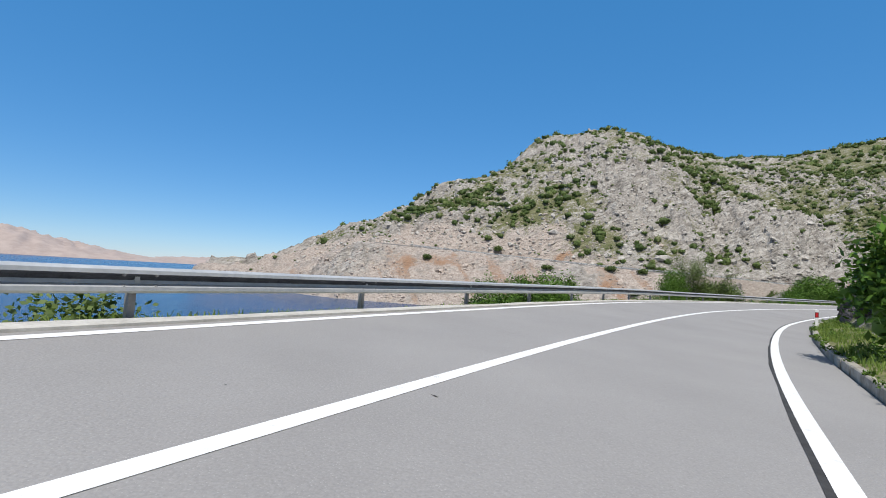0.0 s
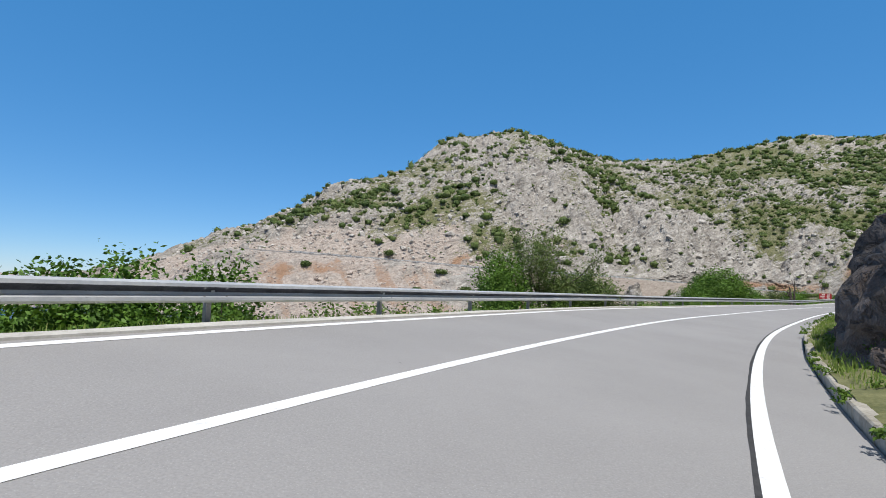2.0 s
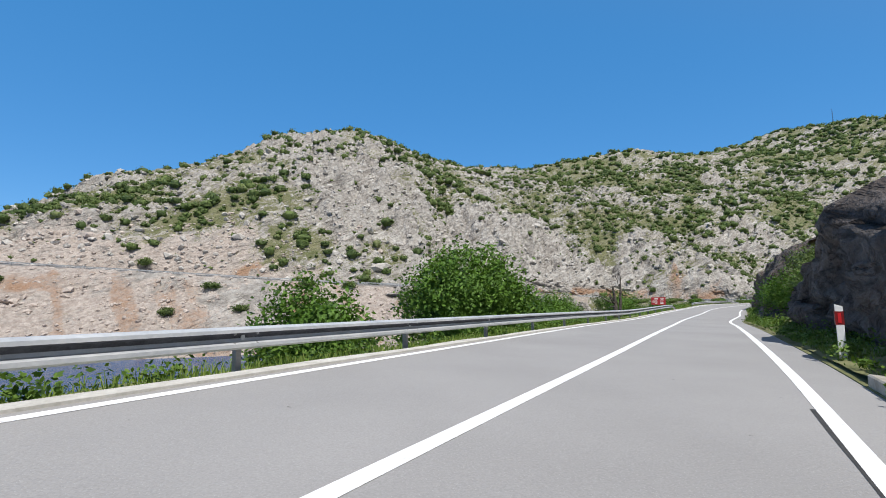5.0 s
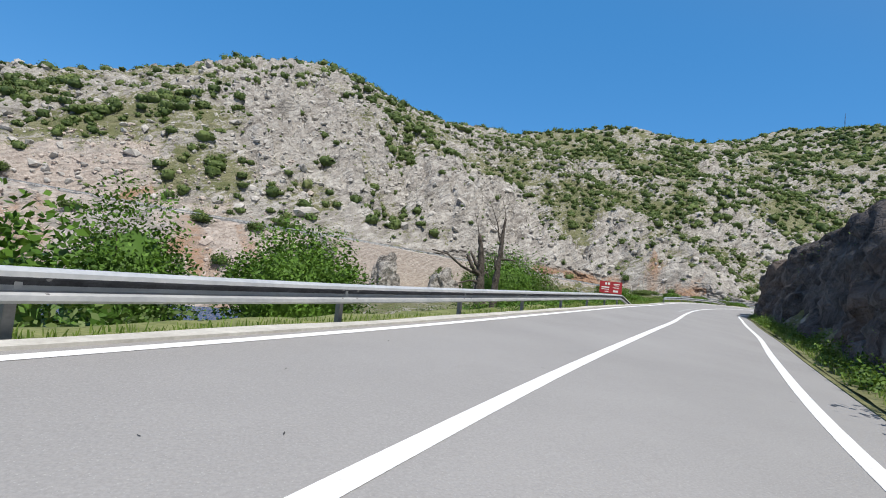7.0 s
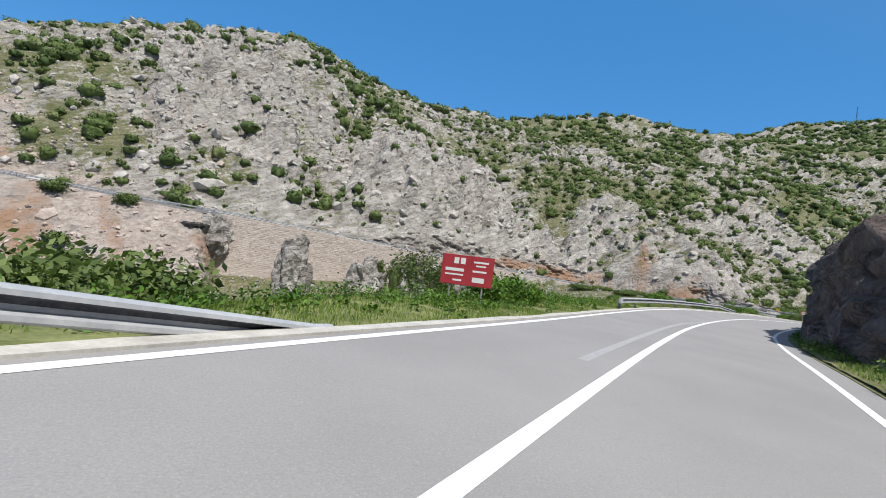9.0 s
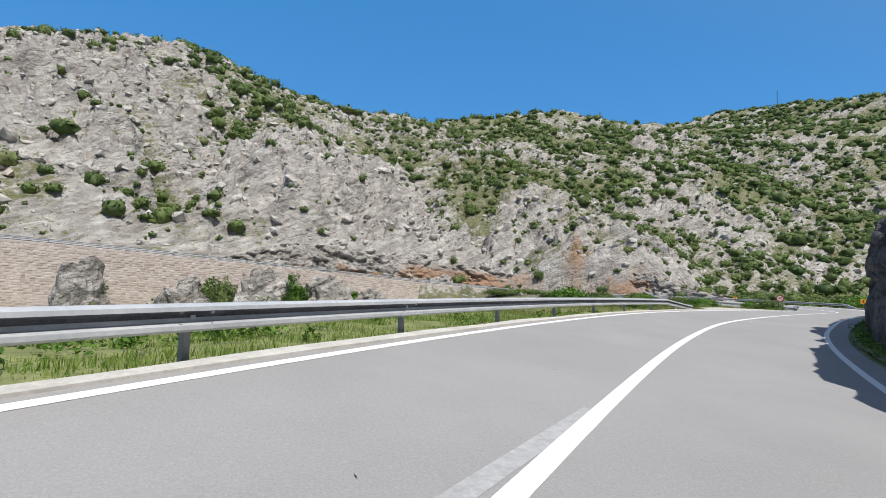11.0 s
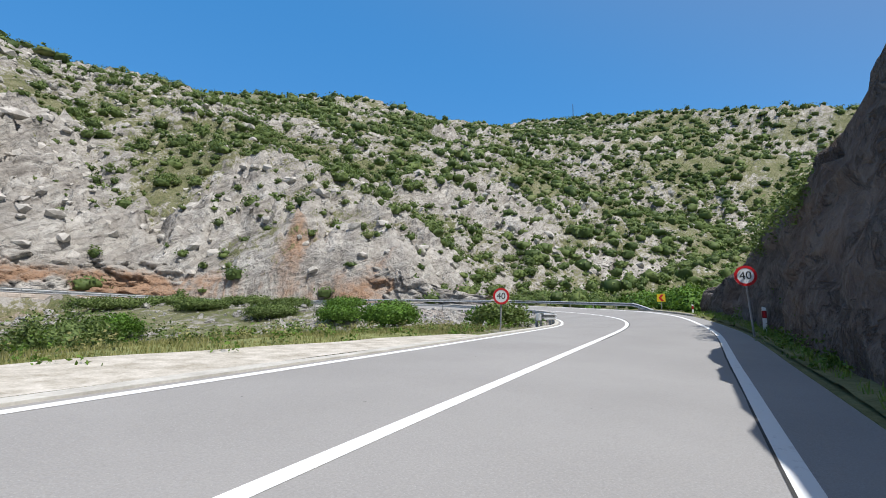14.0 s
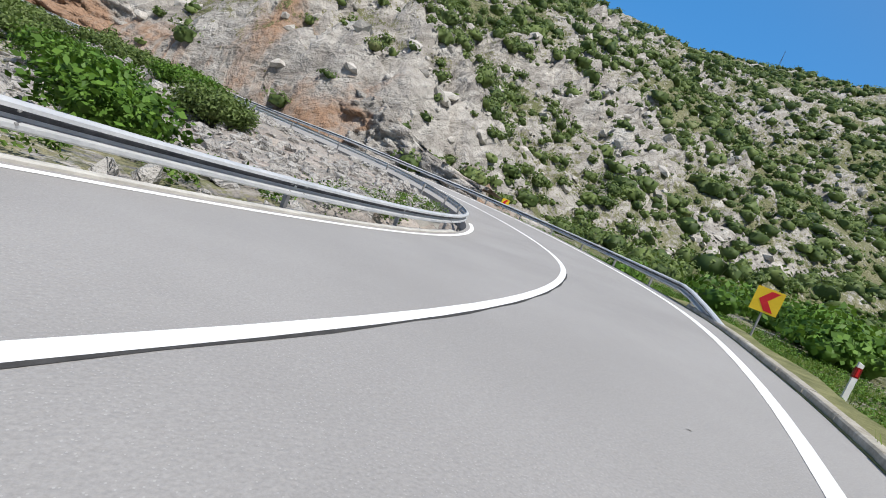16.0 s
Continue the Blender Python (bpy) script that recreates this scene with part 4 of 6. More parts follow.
def end_plate(name, place, way, label, drop=0.0, out=-1):
    """The folded steel plate that closes a rail's upright end."""
    root = empty(name, Matrix.Translation(place) @ Matrix.Rotation(math.atan2(way[1], way[0]), 4, "Z"), label, "rail end")
    bm = bmesh.new()
    box(bm, 0.15, 0.34, 0.28, Matrix.Translation((0.12, 0.14 * out, 0.385 - drop)), 0.03)
    part("cap", bm, STEEL, root)
    bm = bmesh.new()
    box(bm, 0.012, 0.10, 1.0, Matrix.Translation((0.02, 0, -0.1 - drop)))
    box(bm, 0.10, 0.012, 1.0, Matrix.Translation((0.0, 0.05, -0.1 - drop)))
    part("post", bm, GREY_STEEL, root)
    return root


for x, y, drop, out in ((93.4, 108.7, 0, -1), (148.5, 134.5, 0, -1)):
    i = sample_at(x, y, 0, END_LOW)
    end_plate("rail_end_cap", on_road(i, -LINE[i, 3] - RAIL_OFF), SIDE[i], "square galvanised end cap on a guard rail", drop, out)


# ---- kerbs and edge strips ----
def kerb_run(name, lo, hi, lateral, width, height, mat, label, piece=1.0, sink=0.3):
    """A run of kerb stones, each its own piece, with gaps between them."""
    root = tagged(new(name), label, "kerb", kind="structure")
    i = lo
    step = int(piece / 0.5)
    n = 0
    while i + step < hi:
        verts = []
        jit = 0.012 * math.sin(7.3 * n)
        for k, trim in ((i, 0.012), (i + step, -0.012)):
            t = np.array([*TAN[k], 0.0]) * trim
            a = lateral(k) + jit
            for lat, z in ((a, -sink), (a, height - 0.02), (a + 0.02, height), (a + width, height - 0.004 * (n % 3)), (a + width, -sink)):
                verts.append(on_road(k, lat, z) + t)
        faces = [(0, 1, 6, 5), (1, 2, 7, 6), (2, 3, 8, 7), (3, 4, 9, 8), (4, 3, 2, 1, 0), (5, 6, 7, 8, 9)]
        part("kerb_stone", mesh_from("kerb_stone", verts, faces, mat), mat, root)
        i += step
        n += 1
    return root


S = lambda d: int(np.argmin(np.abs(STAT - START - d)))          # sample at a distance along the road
kerb_run("kerb_right", 0, S(66), lambda i: LINE[i, 4] + gutter(i) + 0.02, 0.16, 0.17, KERB_STONE, "worn mossy concrete kerb beside the grass verge", 1.0)
kerb_run("kerb_right", S(196), S(206), lambda i: LINE[i, 4] + gutter(i) + 0.02, 0.16, 0.10, KERB_STONE, "worn mossy concrete kerb beside the grass verge", 1.0)
tagged(new("earth_edge_right", strip("earth_edge_right", S(60), S(207), lambda i: LINE[i, 4] + gutter(i) + 0.0, lambda i: LINE[i, 4] + gutter(i) + 0.85 + 0.1 * math.sin(i * 0.9), VERGE_EARTH, 0.015, 1, 0.4)), "dark earth along the asphalt edge", "earth edge", kind="structure")
tagged(new("edge_strip_left", strip("edge_strip_left", 0, S(206), lambda i: -LINE[i, 3] - 0.44 - 0.05 * math.sin(i * 0.7) * math.sin(i * 0.13), lambda i: -LINE[i, 3] - 0.20, CONCRETE, 0.03, 1, 0.4)), "narrow pale concrete edge strip of the road", "edge strip", kind="structure")


def ragged_strip(name, lo, hi, centre, width, mat, up, seed, label, stride=1):
    rnd = np.random.RandomState(seed)
    jag = np.convolve(rnd.rand(len(LINE) + 6), np.ones(5) / 5, "same")
    me = strip(name, lo, hi, lambda i: centre(i) - width * (0.35 + 0.65 * abs(jag[i] - 0.2) * 1.6), lambda i: centre(i), mat, up, stride)
    return tagged(new(name, me), label, "road marking", kind="structure")


TAR = make_plain("black_tar", (0.035, 0.033, 0.032), (0.07, 0.068, 0.066), 8.0, 0.8, 0, 0.2, 0.003)
ragged_strip("old_marking_right", 0, S(64), lambda i: LINE[i, 4] - edge_w, 0.06, TAR, 0.0035, 3, "ragged dark rest of an older edge line")
ragged_strip("old_marking_right", S(160), S(186), lambda i: LINE[i, 4] - edge_w, 0.035, TAR, 0.0035, 4, "ragged dark rest of an older edge line")
me = strip("old_marking_centre", S(181), S(204), lambda i: edge_w, lambda i: edge_w + 0.035 + 0.012 * math.sin(i * 1.7), TAR, 0.0035, 1)
tagged(new("old_marking_centre", me), "ragged dark rest of an older centre line", "road marking", kind="structure")
i0 = S(126.4)
fade = lambda i: -float(np.interp((i - i0) * 0.5, [0, 5, 8, 11.5], [0.52, 0.47, 0.25, 0.04]))
me = strip("faded_marking", i0 - 24, i0 + 23, lambda i: fade(i) - 0.075, lambda i: fade(i) + 0.075, FADED, 0.002, 1)
tagged(new("faded_marking", me), "faded old centre line on asphalt", "road marking", kind="structure")
# a tarred joint that runs across the far lane
verts, faces = [], []
for k in range(26):
    u = k / 25
    x, y = 94.1 + 1.42 * u , 108.1 - 2.05 * u + 0.03 * math.sin(k * 1.9)
    i = sample_at(x, y, 0, END_LOW)
    lat = (x - LINE[i, 0]) * SIDE[i, 0] + (y - LINE[i, 1]) * SIDE[i, 1]
    along = (x - LINE[i, 0]) * TAN[i, 0] + (y - LINE[i, 1]) * TAN[i, 1]
    p = on_road(i, lat, 0.006) + np.array([*TAN[i], 0]) * along
    w = 0.004 + 0.005 * abs(math.sin(k * 2.1))
    verts += [p + np.array([*TAN[i], 0]) * w, p - np.array([*TAN[i], 0]) * w]
    if k:
        faces.append((2 * k - 2, 2 * k - 1, 2 * k + 1, 2 * k))
tagged(new("road_crack", mesh_from("road_crack", verts, faces, TAR)), "dark tarred crack across the asphalt", "road crack", kind="structure")

# small dark twigs and tar specks on the asphalt
rnd = random.Random(5)
verts, faces = [], []
for k in range(150):
    i = rnd.randrange(S(-4), S(200))
    p = on_road(i, rnd.uniform(-2.4, 2.5), 0.005)
    a, ln, w = rnd.uniform(0, 6.28), rnd.uniform(0.012, 0.05), rnd.uniform(0.004, 0.010)
    u, q = np.array([math.cos(a), math.sin(a), 0]) * ln, np.array([-math.sin(a), math.cos(a), 0]) * w
    n0 = len(verts)
    verts += [p - u, p + q, p + u * 1.2, p - q * 0.7]
    faces.append((n0, n0 + 3, n0 + 2, n0 + 1))
tagged(new("road_specks", mesh_from("road_specks", verts, faces, TAR)), "small dark twigs and tar specks on the road", "specks", kind="stuff")

# ---- rock cut beside the road ----
def rock_bank(name, lo, hi, seed, label):
    """A rough rock face along the road's right side, built as one sheet with ledges and hollows."""
    idx = np.arange(lo, hi)
    rows = np.linspace(0, 1, 34)
    I, R = np.meshgrid(idx, rows)
    st = STAT[I] - START
    cut = np.interp(st, CUT_S, CUT_H) * (1 + (0.75 - 0.5 * smooth_step(st, 150, 162)) * (fbm(st / 6, st * 0 + seed, 4, seed) - 0.5))
    foot = np.interp(st, FOOT_S, FOOT_D)
    top = np.clip((R - 0.72) / 0.28, 0, 1)
    up = np.clip(R / 0.72, 0, 1)
    even = smooth_step(st, 150, 162)          # the last stretch is trimmed to a plain slope
    depth = foot + np.interp(st, [20, 32, 46, 56, 80, 93, 122, 134, 145, 160], [0.6, 0.45, 0.3, 0.06, 0.06, 0.3, 0.36, 0.2, 0.2, 0.25]) * cut * up**1.3 + top * (1.8 + 0.25 * cut)
    high = -0.35 + (cut + 0.35) * up**0.92 + top * 0.55 * (1.8 + 0.25 * cut)
    u, w = st / 2.6 + 0.5 * high / 2.6, high / 1.5 - 0.25 * st / 1.5
    b1, e1 = cells(u, w, seed)
    b2, e2 = cells(st / 0.95 + 0.4 * high, high / 0.6 + 0.3 * st, seed + 3)
    push = (0.75 * (b1 - 0.5) - 0.22 * (1 - smooth_step(e1, 0, 0.2)) + 0.30 * (b2 - 0.5) - 0.1 * (1 - smooth_step(e2, 0, 0.25)) + 1.1 * (fbm(st / 5, high / 3, 4, seed + 5) - 0.5))
    ends = smooth_step(I, lo, lo + 6) * (1 - smooth_step(I, hi - 7, hi - 1))
    push = push * smooth_step(high, -0.2, 0.7) * (1 - 0.5 * even)
    depth = depth - push + (1 - ends) * 2.5
    high = high + 0.25 * push * up
    lat = LINE[I, 4] + gutter_at(st) + 0.2 + np.maximum(depth, 0.3)
    X = LINE[I, 0] + SIDE[I, 0] * lat
    Y = LINE[I, 1] + SIDE[I, 1] * lat
    Z = LINE[I, 2] + LINE[I, 5] * (LINE[I, 4] + 1) + high * (0.3 + 0.7 * ends)
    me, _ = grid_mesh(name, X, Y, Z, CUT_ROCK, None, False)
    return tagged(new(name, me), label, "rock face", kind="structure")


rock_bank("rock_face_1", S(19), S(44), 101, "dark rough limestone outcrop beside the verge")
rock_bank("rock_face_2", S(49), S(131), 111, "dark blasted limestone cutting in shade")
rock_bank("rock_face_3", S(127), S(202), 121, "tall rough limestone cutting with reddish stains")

def hill_cut(name, lo, hi, seed, label):
    """The blasted face above the hill road: broken beds of rock that lean back, with rust-red patches."""
    I = np.linspace(lo, hi, 2 * (hi - lo) + 1)
    rows = np.linspace(0, 1, 40)
    I, R = np.meshgrid(I, rows)
    at = lambda k: np.interp(I, np.arange(len(LINE)), LINE[:, k])
    sx, sy = np.interp(I, np.arange(len(LINE)), SIDE[:, 0]), np.interp(I, np.arange(len(LINE)), SIDE[:, 1])
    st = I * 0.5
    tall = 4.6 + 2.6 * (fbm(st / 9, st * 0 + seed, 3, seed) - 0.4)
    ends = smooth_step(I, lo, lo + 24) * (1 - smooth_step(I, hi - 24, hi))
    tall = tall * (0.25 + 0.75 * ends)
    up, top = np.clip(R / 0.82, 0, 1), np.clip((R - 0.82) / 0.18, 0, 1)
    high = -0.3 + (tall + 0.3) * up - 0.5 * top
    b1, e1 = cells(st / 2.8 + 0.9 * high / 2.8, high / 1.3 - 0.35 * st / 1.3, seed)
    b2, e2 = cells(st / 1.0 + 0.5 * high, high / 0.5 - 0.25 * st, seed + 3)
    push = 1.3 * (b1 - 0.5) - 0.35 * (1 - smooth_step(e1, 0, 0.18)) + 0.55 * (b2 - 0.5) - 0.18 * (1 - smooth_step(e2, 0, 0.2)) + 1.6 * (fbm(st / 6, high / 3, 4, seed + 5) - 0.5)
    push = push * smooth_step(high, -0.2, 0.8)
    depth = 0.9 + 0.62 * np.maximum(high, 0) + 3.2 * top - push
    lat = at(4) + 0.6 + np.maximum(depth, 0.15)
    X, Y, Z = at(0) + sx * lat, at(1) + sy * lat, at(2) + high + 0.2 * push * up
    me, used = grid_mesh(name, X, Y, Z, HILL_ROCK, None, False)
    rust = 0.75 * smooth_step(fbm(st / 7, high / 4, 4, 61), 0.46, 0.62) * (1 - smooth_step(high, 2.5, 5.5))
    for key, values in (("soil", 0.18 * top), ("ochre", rust), ("scree", 0.25 + 0 * rust)):
        me.attributes.new(key, "FLOAT", "POINT").data.foreach_set("value", values.ravel()[used].astype(np.float32))
    return tagged(new(name, me), label, "rock face", kind="structure")


hill_cut("rock_face_4", sample_at(172.8, 161.5), sample_at(98, 189.6, TURN_END), 141, "blasted pinkish limestone face above the hill road")

# ---- verges beside the road ----
def verge(name, lo, hi, d0, d1, side, label, mat):
    I, D = np.meshgrid(np.arange(lo, hi), np.arange(d0, d1, 0.2))
    base = LINE[I, 4] + gutter_at(STAT[I] - START) + 0.1 if side > 0 else -LINE[I, 3] - 0.45
    lat = base + side * D
    X, Y = LINE[I, 0] + SIDE[I, 0] * lat, LINE[I, 1] + SIDE[I, 1] * lat
    Z = ground_height(X, Y, True, False) + 0.03 + 0.10 * (fbm(X / 0.7, Y / 0.7, 3, 15) - 0.5)
    Z = np.minimum(Z, height_at(X, Y) + 0.5)
    me, _ = grid_mesh(name, X, Y, Z, mat)
    return tagged(new(name, me), label, "verge", kind="structure")


verge("verge_right", S(-8), S(204), 0.0, 4.2, 1, "weedy earth verge beside the road", VERGE_EARTH)
verge("verge_left", S(-8), S(183), 0.0, 5.0, -1, "grassy earth shoulder behind the guard rail", BANK_TURF)

# ---- the retaining wall of the hill road ----
lo, hi = sample_at(158.5, 181.5, TURN_END), sample_at(69.0, 187.5, TURN_END)
wall = tagged(new("retaining_wall"), "tall retaining wall of pale pinkish coursed stone", "retaining wall", kind="structure")


def wall_height(i):
    return float(np.interp(LINE[i, 0], [69, 82, 105, 130, 158], [12.5, 11.5, 7.0, 5.2, 2.0]))


edge = lambda i: -LINE[i, 3] - 0.75
verts, faces = [], []
idx = list(range(lo, hi, 2))
for i in idx:
    h = wall_height(i)
    for lat, z in ((edge(i) + 0.6, 0.02), (edge(i) + 0.05, 0.02), (edge(i) - 0.12 * h, -h)):
        verts.append(on_road(i, lat, z))
for k in range(len(idx) - 1):
    for j in range(2):
        faces.append((3 * k + j, 3 * k + j + 1, 3 * k + j + 4, 3 * k + j + 3))
part("mortar_face", mesh_from("mortar_face", verts, faces, MORTAR), MORTAR, wall)
rnd = random.Random(77)
verts, faces = [], []
single = 0
z = -0.02
while z > -11.5:
    ch = rnd.uniform(0.28, 0.42)
    d = rnd.uniform(0, 0.6)
    total = (hi - lo) * 0.5
    while d < total - 1:
        w = rnd.uniform(0.45, 1.0)
        i = lo + int((d + w / 2) * 2)
        i = min(i, hi - 1)
        if -z < wall_height(i) - 0.2:
            p = LINE[i, :2] + SIDE[i] * (edge(i) + 0.12 * z)
            t, s = TAN[i], SIDE[i]
            zz = LINE[i, 2] + z
            g = 0.025
            pr = rnd.uniform(0.01, 0.05)
            n0 = len(verts)
            for du, dz in ((-w / 2 + g, -ch + g), (w / 2 - g, -ch + g), (w / 2 - g, -g), (-w / 2 + g, -g)):
                verts.append((p[0] + t[0] * du - s[0] * -0.05, p[1] + t[1] * du - s[1] * -0.05, zz + dz))
            for du, dz in ((-w / 2 + 2.2 * g, -ch + 2.2 * g), (w / 2 - 2.2 * g, -ch + 2.2 * g), (w / 2 - 2.2 * g, -2.2 * g), (-w / 2 + 2.2 * g, -2.2 * g)):
                verts.append((p[0] + t[0] * du - s[0] * pr, p[1] + t[1] * du - s[1] * pr, zz + dz))
            sides = ((4, 5, 6, 7), (0, 1, 5, 4), (1, 2, 6, 5), (2, 3, 7, 6), (3, 0, 4, 7))
            if 126 < LINE[i, 0] < 147 and single < 300:          # the stretch that passes nearest: each block by itself
                part("stone", mesh_from("stone", verts[n0:], sides, WALL_STONE_SINGLE), WALL_STONE_SINGLE, wall)
                del verts[n0:]
                single += 1
            else:
                faces += [tuple(n0 + k for k in q) for q in sides]
        d += w
    z -= ch
tagged(part("wall_stones", mesh_from("wall_stones", verts, faces, WALL_STONE), WALL_STONE, wall, "courses of pale stone blocks"), kind="stuff")


# ---- plants ----
def leaf_quads(rnd, centres, size, flat=0.35, long=1.7):
    """Leaf-shaped quads of random turn at the given places."""
    n = len(centres)
    a = rnd.normal(size=(n, 3))
    a[:, 2] *= 0.6
    a /= np.linalg.norm(a, axis=1)[:, None]
    b = np.cross(a, rnd.normal(size=(n, 3)))
    b /= np.linalg.norm(b, axis=1)[:, None]
    s = size * rnd.uniform(0.6, 1.3, size=(n, 1))
    u, w = a * s * long * 0.5, b * s * 0.5
    c = np.asarray(centres)
    return np.stack([c - u, c + w * 0.9 - u * 0.1, c + u, c - w * 0.9 - u * 0.1], 1)


def clump_points(rnd, radii, clumps, per, spread):
    """Places of leaves in uneven clumps over the outer part of an ellipsoid."""
    d = rnd.normal(size=(clumps, 3))
    d /= np.linalg.norm(d, axis=1)[:, None]
    d[:, 2] = np.where(d[:, 2] < -0.35, -d[:, 2] * 0.6, d[:, 2])
    r = rnd.uniform(0.45, 1.05, size=(clumps, 1)) ** 0.7
    c = d * r * radii
    p = np.repeat(c, per, axis=0) + np.clip(rnd.normal(size=(clumps * per, 3)), -1.5, 1.5) * spread * rnd.uniform(0.6, 1.4, size=(clumps * per, 1))
    return p


def branches(bm, rnd, start, way, length, radius, depth, tips):
    """Forking limbs; collects the tips."""
    a = Vector(start)
    way = Vector(way).normalized()
    for k in range(3):
        b = a + way * (length / 3)
        tube(bm, a, b, radius * (1 - 0.22 * k), radius * (1 - 0.22 * (k + 1)), 7 if depth > 1 else 5)
        a = b
        way = (way + Vector((rnd.gauss(0, 0.16), rnd.gauss(0, 0.16), rnd.gauss(0.03, 0.1)))).normalized()
        if depth > 0 and k > 0:
            side = (way + Vector((rnd.gauss(0, 0.75), rnd.gauss(0, 0.75), rnd.gauss(0.1, 0.35)))).normalized()
            branches(bm, rnd, a, side, length * rnd.uniform(0.55, 0.75), radius * 0.5, depth - 1, tips)
    tips.append(a.copy())
    if depth > 0:
        branches(bm, rnd, a, way, length * 0.65, radius * 0.33, depth - 1, tips)


def bush(name, place, radii, seed, leaf_mat, label, category="bush", clumps=90, per=31, leaf=0.105, stems=7, spread=0.22, top=None):
    """A shrub: several stems from the ground and a crown of leaf clumps."""
    x, y = place[:2]
    z = place[2] if len(place) > 2 else float(height_at(np.array([x]), np.array([y]))[0])
    if top is not None:
        radii = (radii[0], radii[1], max(0.4, (top - z) / 1.85))
    root = empty(name, Matrix.Translation((x, y, z)), label, category)
    rnd, npr = random.Random(seed), np.random.RandomState(seed)
    bm = bmesh.new()
    for k in range(stems):
        ang = k * 6.283 / stems + rnd.uniform(-0.3, 0.3)
        tip = Vector((math.cos(ang) * radii[0] * 0.6, math.sin(ang) * radii[1] * 0.6, radii[2] * rnd.uniform(0.9, 1.5)))
        midp = tip * 0.5 + Vector((0, 0, 0.12 * radii[2]))
        foot = Vector((math.cos(ang) * 0.15, math.sin(ang) * 0.15, -0.4))
        tube(bm, foot, midp, 0.045, 0.03, 6)
        tube(bm, midp, tip, 0.03, 0.012, 5)
    part("stems", bm, BARK, root)
    p = clump_points(npr, np.array(radii), clumps, per, spread) + (0, 0, radii[2] * 0.85)
    p = p[p[:, 2] > -0.35]
    heart = np.array([0, 0, radii[2] * 0.7])
    out = (p - heart) / np.array(radii)
    out /= np.linalg.norm(out, axis=1)[:, None] + 1e-6
    shell, tri = ball(2)
    lumps = np.array([noise.noise(Vector(q) * 2.3 + Vector((seed, 0, 0))) for q in shell])
    inner = shell * (0.66 + 0.22 * lumps)[:, None] * np.array(radii) + (0, 0, radii[2] * 0.82)
    inner[:, 2] = np.maximum(inner[:, 2], -0.3)
    part("crown", leafy_mesh("crown", leaf_quads(npr, p, leaf), out + 0.55 * npr.normal(size=p.shape), leaf_mat, (inner, tri, shell)), leaf_mat, root)
    return root


def tree(name, place, height, spread, seed, leaf_mat, label, leaves=5200, leaf=0.12, trunk=0.14, lean=(0, 0), fork=3, category="tree"):
    """A small tree: a tapered trunk that forks into limbs, and a loose crown of leaves along the twigs."""
    x, y = place[:2]
    z = place[2] if len(place) > 2 else float(height_at(np.array([x]), np.array([y]))[0])
    root = empty(name, Matrix.Translation((x, y, z)), label, category)
    rnd, npr = random.Random(seed), np.random.RandomState(seed)
    bm, tips = bmesh.new(), []
    for k in range(fork):
        ang = 6.283 * k / fork + rnd.uniform(-0.4, 0.4)
        branches(bm, rnd, (0.08 * math.cos(ang), 0.08 * math.sin(ang), -0.4), (0.42 * math.cos(ang) * spread / height + lean[0], 0.42 * math.sin(ang) * spread / height + lean[1], 1.0), height * 0.42, trunk, 3, tips)
    part("trunk", bm, BARK, root)
    if leaves:
        t = np.array([tuple(q) for q in tips])
        pick = npr.randint(0, len(t), leaves)
        p = t[pick] * npr.uniform(0.72, 1.0, size=(leaves, 1)) + np.clip(npr.normal(size=(leaves, 3)), -1.6, 1.6) * 0.2
        p = p[p[:, 2] > 0.3]
        out = p - p.mean(0)
        out /= np.linalg.norm(out, axis=1)[:, None] + 1e-6
        part("crown", leafy_mesh("crown", leaf_quads(npr, p, leaf), out + 0.6 * npr.normal(size=p.shape), leaf_mat), leaf_mat, root)
    return root


def gnarled(bm, pts, radii, rnd, sides=9):
    """A knobby limb: rings of uneven width along a bent line, joined and closed."""
    pts = [Vector(p) for p in pts]
    fine, wide = [], []
    for k in range(len(pts) - 1):
        for j in range(4):
            u = j / 4
            fine.append(pts[k].lerp(pts[k + 1], u) + Vector((rnd.gauss(0, 1), rnd.gauss(0, 1), 0)) * 0.12 * radii[k])
            wide.append((radii[k] * (1 - u) + radii[k + 1] * u) * rnd.uniform(0.86, 1.18))
    fine.append(pts[-1])
    wide.append(radii[-1])
    rings = []
    for k, p in enumerate(fine):
        way = (fine[min(k + 1, len(fine) - 1)] - fine[max(k - 1, 0)]).normalized()
        a = way.orthogonal().normalized()
        b = way.cross(a)
        rings.append([bm.verts.new(p + (a * math.cos(6.2832 * q / sides) + b * math.sin(6.2832 * q / sides)) * wide[k] * (1 + 0.12 * math.sin(q * 2.3 + k * 0.8))) for q in range(sides)])
    for lo, hi in zip(rings, rings[1:]):
        for q in range(sides):
            bm.faces.new((lo[q], lo[(q + 1) % sides], hi[(q + 1) % sides], hi[q]))
    bm.faces.new(rings[0][::-1])
    bm.faces.new(rings[-1])


